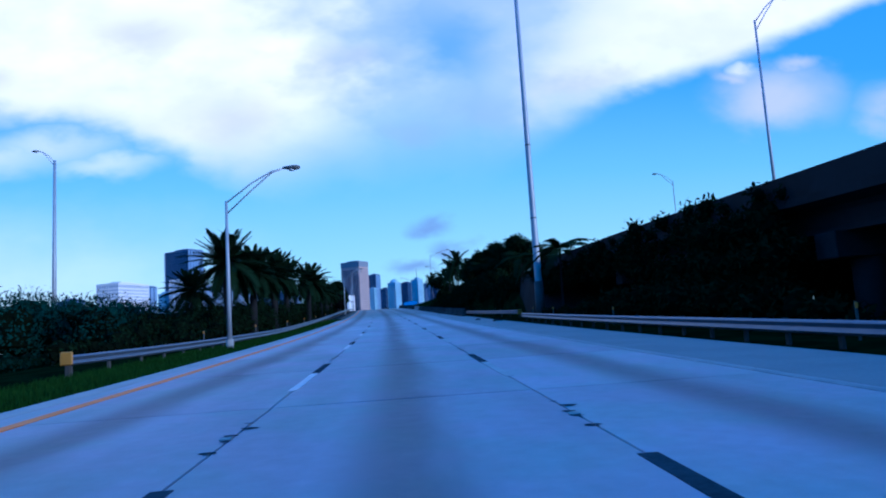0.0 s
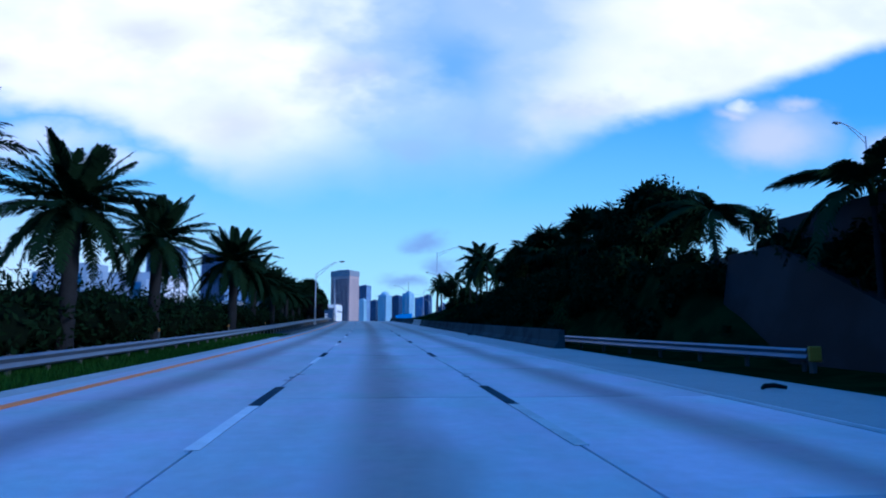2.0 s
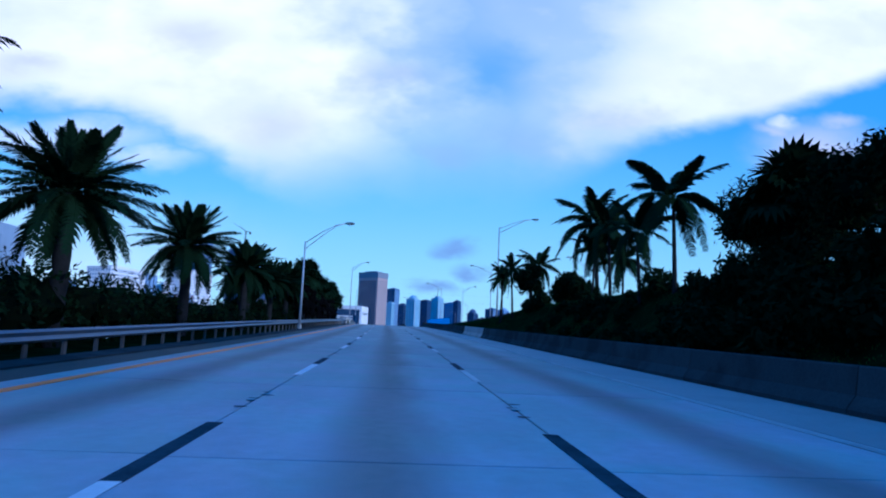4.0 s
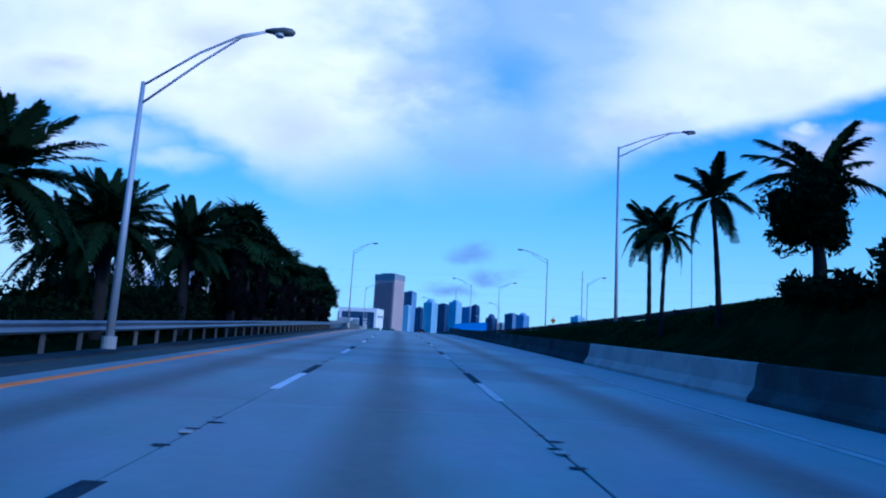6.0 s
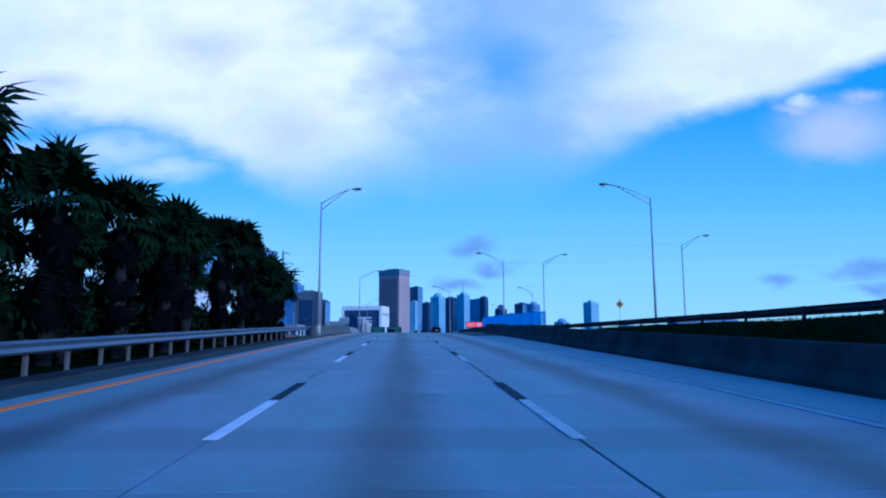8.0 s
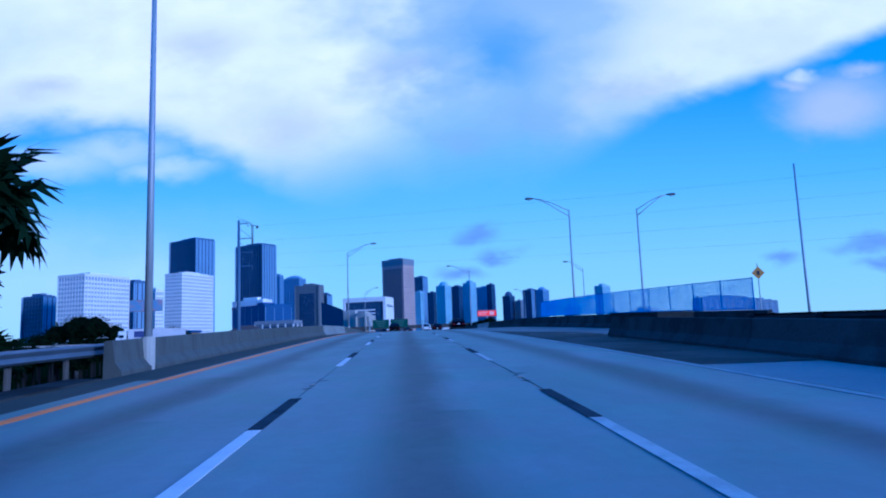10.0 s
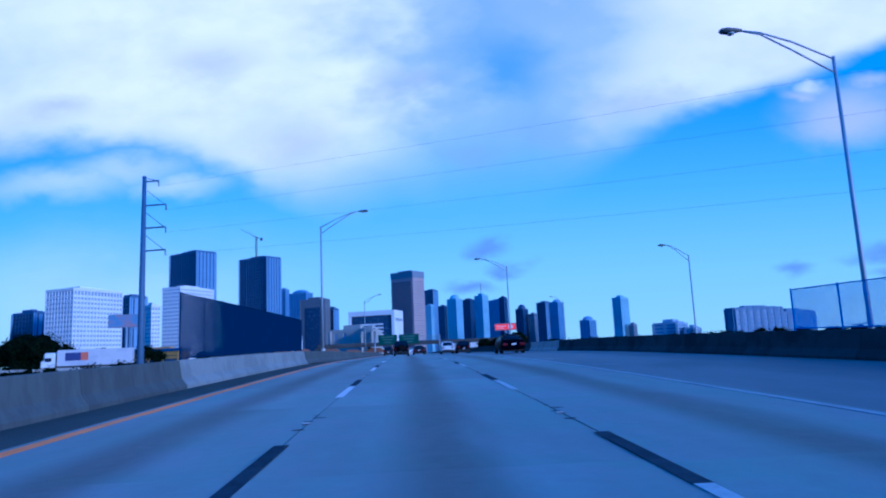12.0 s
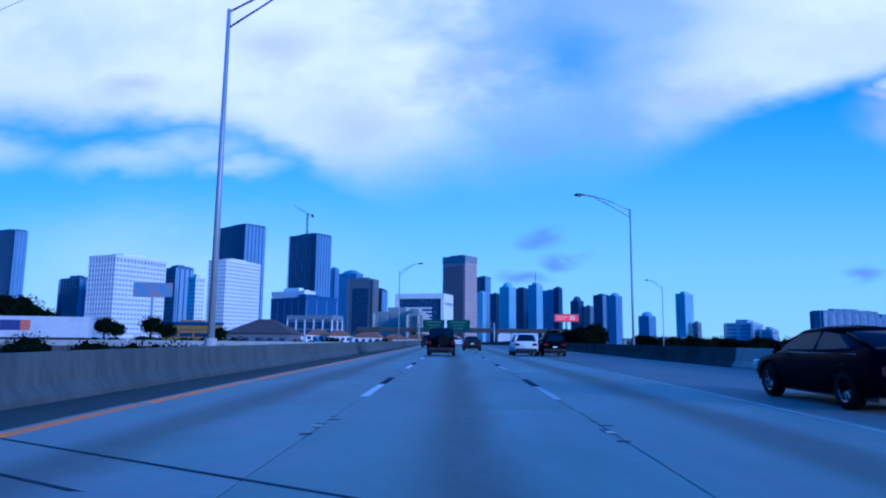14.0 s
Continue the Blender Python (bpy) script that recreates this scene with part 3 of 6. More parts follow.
# ---- guardrails ----
def w_profile(face):
    """Section of a W-beam rail; face: +1 shows its hollow side to the right."""
    pts = [(0.0, .0), (.05, .03), (.08, .06), (.05, .11), (.02, .155), (.05, .20), (.08, .25), (.05, .28), (.0, .31)]
    return [(o * face, h) for o, h in pts] + [((o - .012) * face, h) for o, h in reversed(pts)]


def guardrail(label, y0, y1, line, rise, face, post_step=1.9, mat=STEEL):
    g = holder("guardrail", label, "guardrail", group="roadside guardrails", at=None)
    bm = bmesh.new()
    prof = [(o, h - .31) for o, h in w_profile(face)]
    sweep(bm, prof, steps(y0, y1, 3.8), shift=lambda y: (line(y), rise(y)))
    part("rail", bm, mat, g, "grey galvanised W-beam")
    bm = bmesh.new()
    box(bm, -.04, .04, -.07, .07, -1.0, 0.0, .01)
    # posts are paler where the rail faces right
    post = finish(bm, "post", mat if mat is not STEEL else POST if face > 0 else WOOD)
    bm = bmesh.new()
    box(bm, -.06, .06, -.07, .07, -.3, 0.0, .008)
    block = finish(bm, "spacer_block", WOOD if mat is STEEL else mat)
    for y in steps(y0 + .4, y1 - .4, post_step):
        part("post", post, WOOD, g, "weathered timber post", at=upright(line(y) - .23 * face, y, rise(y)))
        part("spacer_block", block, WOOD, g, at=upright(line(y) - .09 * face, y, rise(y) - .01))
    return g


left_line = table([(19.5, -9.9), (24, -9.0), (30, -8.5), (52, -8.0), (75, -8.15), (100, -8.2), (214, -8.25), (219, -7.6)])
left_rise = table([(19.5, .50), (45, .36), (76, .50), (110, .68), (126, .73), (219, .75)])
guardrail("long galvanised steel guardrail on timber posts beside the grass", 19.6, 219, left_line, left_rise, 1)
right_line = table([(-30, 9.2), (10, 9.0), (36, 8.85), (45, 8.95)])
guardrail("galvanised steel guardrail along the dusty shoulder", -30, 44.6, right_line, lambda y: .49, -1)
guardrail("short galvanised guardrail leading into the barrier", 57.0, 72.0, table([(57, 11.2), (64, 9.7), (72, 8.5)]), lambda y: .47, -1)
guardrail("dark guardrail along the ramp's edge", 145.5, 226, table([(145, 13.7), (205, 13.5), (226, 12.6)]), lambda y: ramp_h(y) + .72, 1, 3.8, RAMP_STEEL)


def reflector(o, y, h):
    bm = bmesh.new()
    box(bm, -.19, .19, -.03, .03, -.2, .2, .03)
    g = holder("rail_end", "round-cornered amber reflector plate on the rail's end", "reflector", group="rail ends", at=upright(o, y, h))
    part("plate", bm, AMBER, g, "amber reflective plate")
    bm = bmesh.new()
    box(bm, -.06, .06, .03, .2, -.55, .05, .01)
    part("stub_post", bm, WOOD, g)


reflector(-9.85, 19.35, .42)
reflector(11.25, 56.8, .34)


def delineator(o, y, h):
    g = holder("delineator", "slim white marker post with an amber reflector behind the rail", "marker post", group="delineators", at=upright(o, y, h))
    bm = bmesh.new()
    box(bm, -.03, .03, -.015, .015, -.6, .22, .006)
    part("post", bm, WALL, g)
    bm = bmesh.new()
    box(bm, -.035, .035, -.022, -.016, .08, .2)
    part("reflector", bm, AMBER, g)


for o, y in ((-9.0, 31), (-8.7, 42), (-8.6, 55), (-8.7, 68), (-8.8, 82), (-8.8, 97), (9.6, 12), (9.4, 27), (9.5, 38), (9.5, 43.5)):
    delineator(o, y, .62)


# ---- concrete barriers ----
def barrier(label, segs, line, toward, height, mat, special=()):
    """New-Jersey barrier cut into cast lengths; toward: +1 when its sloped face looks right."""
    g = holder("concrete_barrier", label, "concrete barrier", group="concrete barriers")
    prof = [(.30, -.35), (.30, .08), (.13, .30), (.06, height - .02), (.04, height), (-.12, height), (-.14, height - .02), (-.16, -.35)]
    prof = [(o * toward, h) for o, h in prof]
    for i, (a, b) in enumerate(zip(segs, segs[1:])):
        bm = bmesh.new()
        sweep(bm, prof, steps(a + .012, b - .012, 3.05), shift=lambda y: (line(y), 0))
        m = NEW_WALL if i in special else mat
        part("barrier_length", bm, m, g, "pale newer concrete length" if i in special else "")
    return g


segs = steps(68, 134.5, 6.1) + steps(134.5, 146.5, 6.1)[1:] + steps(146.5, 229, 6.1)[1:]
pick = [i for i, s in enumerate(segs[:-1]) if 134.5 < s + 3 < 146.5]
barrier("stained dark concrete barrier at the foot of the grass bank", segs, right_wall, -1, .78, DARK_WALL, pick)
lsegs = steps(217, 345, 6.1) + [370, 420, 500, 700]
pick = [i for i, s in enumerate(lsegs[:-1]) if 258 < s + 3 < 285]
barrier("grey concrete barrier along the bridge's edge", lsegs, lambda y: -7.25, 1, .82, WALL, pick)
rsegs = steps(228, 345, 6.1) + [370, 420, 500, 700]
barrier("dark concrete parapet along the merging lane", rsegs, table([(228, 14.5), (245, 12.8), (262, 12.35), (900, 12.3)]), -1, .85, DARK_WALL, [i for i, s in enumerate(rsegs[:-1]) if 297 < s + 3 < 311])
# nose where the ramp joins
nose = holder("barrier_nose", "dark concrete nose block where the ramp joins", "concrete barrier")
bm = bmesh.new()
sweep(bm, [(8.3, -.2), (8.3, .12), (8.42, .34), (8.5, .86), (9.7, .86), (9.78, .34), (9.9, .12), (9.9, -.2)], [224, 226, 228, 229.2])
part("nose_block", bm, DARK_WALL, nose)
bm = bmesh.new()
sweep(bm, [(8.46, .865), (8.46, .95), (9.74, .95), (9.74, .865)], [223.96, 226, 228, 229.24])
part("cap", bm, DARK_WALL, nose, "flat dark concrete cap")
bm = bmesh.new()
sweep(bm, [(8.75, .2), (8.75, .7), (9.45, .7), (9.45, .2)], [223.9, 223.985])
part("end_plate", bm, DARK_STEEL, nose, "weathered steel end plate")


# ---- mesh fences on the parapets ----
def mesh_fence(label, y0, y1, line, h0, h1, wire, mat, step=2.4):
    g = holder("mesh_fence", label, "fence", group="bridge fences")
    ys = steps(y0, y1, step)
    for y in ys:
        bm = bmesh.new()
        cyl(bm, (0, 0, h0 - .5), (0, 0, h1 + .04), .028, n=8)
        part("post", bm, mat, g, at=upright(line(y), y))
    for a, b in zip(ys, ys[1:]):
        bm = bmesh.new()
        n = int((b - a) / .028)
        for i in range(n + 1):
            y = a + (b - a) * i / n
            p, q = at_road(line(y), y, h0), at_road(line(y), y, h1)
            r = wire
            vs = [bm.verts.new(v + Vector(d)) for v in (p, q) for d in ((r, 0, 0), (-.5 * r, .8 * r, 0), (-.5 * r, -.8 * r, 0))]
            for k in range(3):
                bm.faces.new((vs[k], vs[(k + 1) % 3], vs[3 + (k + 1) % 3], vs[3 + k]))
        for j in range(int((h1 - h0) / .05) + 1):
            h = h0 + j * .05
            p, q = at_road(line(a), a, h), at_road(line(b), b, h)
            r = wire * .8
            vs = [bm.verts.new(v + Vector(d)) for v in (p, q) for d in ((r, 0, 0), (-.5 * r, 0, .8 * r), (-.5 * r, 0, -.8 * r))]
            for k in range(3):
                bm.faces.new((vs[k], vs[(k + 1) % 3], vs[3 + (k + 1) % 3], vs[3 + k]))
        part("mesh_panel", bm, mat, g, "fine dark wire mesh")
    for h in (h0 + .02, h1):
        bm = bmesh.new()
        tube(bm, [at_road(line(y), y, h) for y in ys], .018, 6)
        part("rail", bm, mat, g)


mesh_fence("tall dark wire-mesh fence on the bridge parapet", 260, 283.6, lambda y: -7.3, .86, 2.85, .0043, FENCE_WIRE)
mesh_fence("tall dark wire-mesh fence on the merging lane's parapet", 229, 262, table([(228, 14.55), (245, 12.85), (262, 12.4)]), .9, 2.2, .0044, MESH_BLUE)

# ---- overpass beside the road ----
over = holder("overpass", "dark concrete ramp bridge on round piers", "bridge", kind="structure")


def deck_at(y, o, h):
    return at_road(o, y, ramp_h(y) + h)


def strip(bm, prof, ys):
    rings = [[bm.verts.new(deck_at(y, o, h)) for o, h in prof] for y in ys]
    m = len(prof)
    for r0, r1 in zip(rings, rings[1:]):
        for k in range(m):
            bm.faces.new((r0[k], r0[(k + 1) % m], r1[(k + 1) % m], r1[k]))
    bm.faces.new(rings[0])
    bm.faces.new(rings[-1][::-1])
    bmesh.ops.recalc_face_normals(bm, faces=bm.faces)


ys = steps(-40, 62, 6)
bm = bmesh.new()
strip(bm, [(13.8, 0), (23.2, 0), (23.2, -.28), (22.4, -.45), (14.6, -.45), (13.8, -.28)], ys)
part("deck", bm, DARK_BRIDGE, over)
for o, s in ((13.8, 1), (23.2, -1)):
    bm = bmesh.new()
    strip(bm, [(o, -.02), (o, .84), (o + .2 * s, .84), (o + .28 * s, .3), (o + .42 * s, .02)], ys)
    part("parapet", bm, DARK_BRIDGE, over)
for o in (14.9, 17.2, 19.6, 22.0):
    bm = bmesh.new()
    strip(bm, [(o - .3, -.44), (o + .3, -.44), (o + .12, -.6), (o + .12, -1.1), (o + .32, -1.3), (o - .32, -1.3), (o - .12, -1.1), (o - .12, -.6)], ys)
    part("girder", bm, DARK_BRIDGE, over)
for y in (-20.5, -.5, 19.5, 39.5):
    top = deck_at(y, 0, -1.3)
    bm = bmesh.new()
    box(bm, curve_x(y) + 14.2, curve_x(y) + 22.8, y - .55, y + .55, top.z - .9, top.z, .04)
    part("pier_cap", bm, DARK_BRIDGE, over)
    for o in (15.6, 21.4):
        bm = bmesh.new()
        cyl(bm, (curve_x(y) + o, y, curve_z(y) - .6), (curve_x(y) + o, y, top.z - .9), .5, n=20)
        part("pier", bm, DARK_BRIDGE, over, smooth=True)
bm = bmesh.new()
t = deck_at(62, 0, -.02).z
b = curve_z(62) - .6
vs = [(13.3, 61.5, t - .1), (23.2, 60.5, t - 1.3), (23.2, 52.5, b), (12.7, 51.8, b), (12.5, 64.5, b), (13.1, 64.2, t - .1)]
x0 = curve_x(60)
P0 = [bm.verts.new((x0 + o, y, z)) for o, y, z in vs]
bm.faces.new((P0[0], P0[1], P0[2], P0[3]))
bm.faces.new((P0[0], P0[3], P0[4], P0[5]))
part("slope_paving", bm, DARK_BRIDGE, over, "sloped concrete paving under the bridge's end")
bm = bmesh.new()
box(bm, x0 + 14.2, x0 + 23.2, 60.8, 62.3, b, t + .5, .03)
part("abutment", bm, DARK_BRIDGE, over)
# roadway of the ramp beyond the bridge
bm = bmesh.new()
strip(bm, [(14.2, .0), (22.4, .0), (22.4, -.3), (14.2, -.3)], steps(62.35, 226, 5))
thing("ramp_road", bm, ASPHALT, "asphalt ramp descending to join the expressway", "road", kind="structure")


# ---- lamp posts ----
def lamp_post(label, o, y, base, top, arm, group="street lamps", r=.11, head=.85, mat=POLE, rise=1.2):
    g = holder("street_lamp", label, "street lamp", group=group, at=upright(o, y, base))
    H = top - base
    bm = bmesh.new()
    cyl(bm, (0, 0, -1.2), (0, 0, .25), r * 1.7, n=12)
    part("base", bm, KERB, g)
    bm = bmesh.new()
    tube(bm, [(0, 0, .2), (0, 0, H * .5), (0, 0, H)], [r, r * .8, r * .55], 12)
    part("pole", bm, mat, g, smooth=True)
    if arm:
        s = 1 if arm > 0 else -1
        L = abs(arm)
        for dz in (0, -.55):
            bm = bmesh.new()
            tube(bm, [(s * .03, 0, H - .08 + dz), (s * L * .35, 0, H + rise * .55 + dz * .62), (s * L * .62, 0, H + rise * .90 + dz * .12), (s * L * .8, 0, H + rise)], .035, 8)
            part("arm", bm, mat, g, smooth=True)
        bm = bmesh.new()
        x0, x1 = s * (L * .78), s * (L * .78 + head)
        prof = [(0, .05), (.3, .11), (.65, .15), (.9, .12), (1, .04)]
        rings = []
        for f, w in prof:
            cx = x0 + (x1 - x0) * f
            rings.append([bm.verts.new((cx, w * math.cos(a) * 1.2, H + rise + w * .75 * math.sin(a) + (.02 if math.sin(a) > 0 else 0))) for a in [k * math.pi / 5 for k in range(10)]])
        for r0, r1 in zip(rings, rings[1:]):
            for k in range(10):
                bm.faces.new((r0[k], r0[(k + 1) % 10], r1[(k + 1) % 10], r1[k]))
        bm.faces.new(rings[0])
        bm.faces.new(rings[-1])
        bmesh.ops.recalc_face_normals(bm, faces=bm.faces)
        part("lamp_head", bm, DARK_STEEL, g, "dark cobra-head lantern", smooth=True)
        bm = bmesh.new()
        cx = (x0 + x1) / 2
        cyl(bm, (cx, 0, H + rise - .14), (cx, 0, H + rise - .08), .12, .14, 10)
        part("lens", bm, CLEAR_LENS, g)
    return g


LAMP = "grey tapered steel street lamp with a curved truss arm"
for o, y, base, top, arm in ((-7.85, 31.2, .1, 7.05, 3.55), (-7.6, 139, .1, 7.5, 4.2), (-7.1, 219, .6, 11.5, 3.4), (-7.55, 297.4, .8, 11.7, 4.3),
                             (12.7, 160.2, 1.4, 12.6, 5.0), (21.5, 218.4, -.8, 11.8, -4.6), (30.7, 312, -9, 9.5, -3.0), (36.9, 204.9, -6, 13.0, -3.6),
                             (15.9, 263.5, -3, 10.9, -4.2), (21.5, 261.2, -6, 10.4, 3.6), (14.0, 331, -3, 11.5, -4.5), (35, 244, -8, 10.8, 3.4),
                             (-8.3, 380, .3, 11.5, 3.6), (40, 408, -9, 11.5, -3.0), (23.5, 37, 4.2, 17.9, 2.2), (44.0, 95, -2, 17.6, -2.8)):
    lamp_post(LAMP, o, y, base, top, arm, rise=1.5 if y < 40 else 1.75 if y < 150 and o < 0 else 1.2)
lamp_post("plain slim grey steel pole without an arm", 41.5, 269.7, -9, 16.0, 0, "tall poles", .16)
lamp_post("tall grey pole with a short stub at its top", -38.2, 78.5, -4, 21, -2.2, "tall poles", .28)

# very tall high-mast pole with a sleeve at its foot
mast = holder("high_mast_pole", "very tall tapered blue-grey steel high-mast pole", "high mast", at=upright(12.35, 53.5, -.1))
bm = bmesh.new()
tube(bm, [(0, 0, 0), (0, 0, 3), (0, 0, 8), (0, 0, 20), (0, 0, 34)], [.31, .29, .26, .2, .13], 20)
part("shaft", bm, POLE, mast, smooth=True)
bm = bmesh.new()
cyl(bm, (0, 0, -.3), (0, 0, 2.9), .40, .37, 20)
part("sleeve", bm, BRIDGE, mast, "dark dirty base sleeve", smooth=True)
for z in (8.2, 14.5):
    bm = bmesh.new()
    cyl(bm, (0, 0, z), (0, 0, z + .12), .275 if z < 10 else .245, n=20)
    part("band", bm, DARK_STEEL, mast)
bm = bmesh.new()
cyl(bm, (0, 0, 33.5), (0, 0, 34.1), 1.2, 1.0, 16)
part("lamp_ring", bm, DARK_STEEL, mast)

# transmission pole and wires
pyl = holder("transmission_pole", "tall tapered steel transmission pole with three brace arms", "power pole", at=upright(-23.4, 297.7, 0))
bm = bmesh.new()
tube(bm, [(0, 0, -11), (0, 0, 5), (0, 0, 17.1)], [.37, .27, .17], 16)
part("shaft", bm, BLUE_POLE, pyl, smooth=True)
for z, d in ((16.6, 1.3), (14.4, 2.0), (12.35, 2.0), (10.3, 2.0)):
    bm = bmesh.new()
    tube(bm, [(.2, 0, z), (d, 0, z + .05)], .07, 8)
    part("arm", bm, BLUE_POLE, pyl)
    bm = bmesh.new()
    tube(bm, [(.22, 0, z + (1.4 if z < 16 else .3)), (d * .92, 0, z + .06)], .025, 6)
    part("stay", bm, BLUE_POLE, pyl)
    bm = bmesh.new()
    for k in range(5):
        cyl(bm, (d, 0, z - .05 - k * .09), (d, 0, z - .11 - k * .09), .07, .05, 8)
    part("insulator", bm, DARK_STEEL, pyl, smooth=True)
for z in (16.6, 14.4, 12.35, 10.3):
    p = at_road(-23.4 + (1.3 if z > 16 else 2.0), 297.7, z - .45)
    for q in (Vector((100, 228.5, p.z - 3.5)),):
        bm = bmesh.new()
        pts = [p.lerp(q, k / 14) - Vector((0, 0, 1.2 * math.sin(math.pi * k / 14))) for k in range(15)]
        tube(bm, pts, .006, 5)
        thing("power_cable", bm, BLUE_POLE, "thin dark sagging power cable over the road", "power cable", group="power cables")

# warning sign on the ramp
g = holder("warning_sign", "yellow diamond warning sign on a slim post", "road sign", at=upright(34.0, 264.9, 1.0))
bm = bmesh.new()
cyl(bm, (0, 0, -11), (0, 0, 4.2), .05, n=8)
part("post", bm, POLE, g)
bm = bmesh.new()
s = .62
vs = [bm.verts.new(p) for p in ((0, -.06, 3.3 - s), (s, -.06, 3.3), (0, -.06, 3.3 + s), (-s, -.06, 3.3))]
f = bm.faces.new(vs)
r = bmesh.ops.extrude_face_region(bm, geom=[f])
bmesh.ops.translate(bm, vec=(0, .03, 0), verts=[v for v in r["geom"] if isinstance(v, bmesh.types.BMVert)])
bmesh.ops.recalc_face_normals(bm, faces=bm.faces)
part("plate", bm, AMBER, g, "faded yellow plate")
bm = bmesh.new()
box(bm, -.12, .12, -.075, -.066, 3.1, 3.5, .02)
part("symbol", bm, BLACK_PAINT, g, "black symbol")


# ---- plants ----
def pydata(name, V, F, mat):
    me = bpy.data.meshes.new(name)
    me.from_pydata(V, [], F)
    me.materials.append(mat)
    return me


def frond_mesh(name, L, droop, width, n, seed, mat=FROND, hang=.35, wide=1.0):
    """A feather leaf along +y: rachis and two rows of leaflets."""
    rnd = random.Random(seed)
    V, F = [], []

    def spine(s):
        return Vector((0, L * (s - droop * .28 * s * s), -L * droop * s * s * .75))

    k = 9
    for i in range(k + 1):
        p = spine(i / k)
        r = .035 * (1 - .85 * i / k)
        V += [(p.x - r, p.y, p.z), (p.x + r, p.y, p.z), (p.x, p.y, p.z + r)]
    for i in range(k):
        a = 3 * i
        F += [(a, a + 3, a + 5, a + 2), (a + 1, a + 2, a + 5, a + 4), (a, a + 1, a + 4, a + 3)]
    for i in range(n):
        s = .10 + .9 * i / n
        p, d = spine(s), (spine(min(1, s + .02)) - spine(s - .02)).normalized()
        ll = width * (math.sin(math.pi * min(1, (.16 + .80 * s))) ** .7) * rnd.uniform(.85, 1.1)
        for side in (-1, 1):
            out = Vector((side, 0, 0)) * .82 + d * .62 + Vector((0, 0, rnd.uniform(.0, .35)))
            tip = p + out.normalized() * ll - Vector((0, 0, ll * hang * rnd.uniform(.5, 1.3)))
            mid = p + out.normalized() * ll * .55 - Vector((0, 0, ll * hang * .15))
            w = d * (.055 + .03 * (1 - s)) * wide
            j = len(V)
            V += [tuple(p - w * .5), tuple(p + w * .5), tuple(mid + w * .62), tuple(mid - w * .62), tuple(tip)]
            F += [(j, j + 1, j + 2, j + 3), (j + 3, j + 2, j + 4)]
    return pydata(name, V, F, mat)


def fan_mesh(name, R, seed, mat=FROND):
    """A fan leaf on its stalk, along +y."""
    rnd = random.Random(seed)
    V, F = [(-.02, 0, 0), (.02, 0, 0), (.02, R * .9, .05), (-.02, R * .9, .05)], [(0, 1, 2, 3)]
    c = Vector((0, R * .85, .05))
    n = 18
    for i in range(n):
        a = -2.3 + 4.6 * (i + .5) / n
        r = R * rnd.uniform(.85, 1.05) * (1.0 - .12 * abs(a) / 2.3)
        d = Vector((math.sin(a), math.cos(a), 0))
        t = Vector((math.cos(a), -math.sin(a), 0)) * R * .105
        fold = .05 if i % 2 else -.03
        m = c + d * r * .62 + Vector((0, 0, fold))
        e = c + d * r - Vector((0, 0, r * rnd.uniform(.12, .55)))
        j = len(V)
        V += [tuple(c), tuple(m - t), tuple(m + t), tuple(e)]
        F += [(j, j + 1, j + 2), (j + 1, j + 3, j + 2)]
    return pydata(name, V, F, mat)


def trunk_part(parent, h, r0, r1, lean=(0, 0), rings=14, seed=1):
    rnd = random.Random(seed)
    bm = bmesh.new()
    pts, rad = [], []
    for i in range(rings + 1):
        s = i / rings
        pts.append((lean[0] * s * s, lean[1] * s * s, -.8 + (h + .8) * s))
        rad.append((r0 + (r1 - r0) * s) * (1.08 if i % 2 else .95) * rnd.uniform(.96, 1.04))
    tube(bm, pts, rad, 10)
    part("trunk", bm, BARK, parent, smooth=True)


DATE = [frond_mesh("frond", 3.0, d, .50, 44, i) for i, d in enumerate((.22, .42, .70))]
COCO = [frond_mesh("frond", 3.0, d, .62, 30, 20 + i, hang=.8, wide=1.7) for i, d in enumerate((.5, .9, 1.3))]
FANS = [fan_mesh("fan_leaf", 1.12, 40 + i) for i in range(3)]
DRYFAN = [fan_mesh("dead_leaf", .80, 50 + i, DRY) for i in range(2)]


def date_palm(h, seed):
    rnd = random.Random(seed)
    g = holder("date_palm", "stout date palm with a full dark green crown", "palm tree", group="date palms along the rail")
    trunk_part(g, h, .30, .26, seed=seed)
    n = 66
    for i in range(n):
        s = i / n
        el = 86 - 112 * s ** .9 + rnd.uniform(-7, 7)
        k = 0 if el > 45 else (1 if el > 0 else 2)
        sc = (.78 + .3 * min(1, s * 2.2)) * rnd.uniform(.9, 1.08)
        m = pose(0, 0, h, 0, 0, i * 137.5 + rnd.uniform(-9, 9)) @ pose(0, .12, .1 * (1 - s), el, rnd.uniform(-14, 14), 0) @ Matrix.Scale(sc, 4)
        part("frond", DATE[k], FROND, g, at=m)
    return g


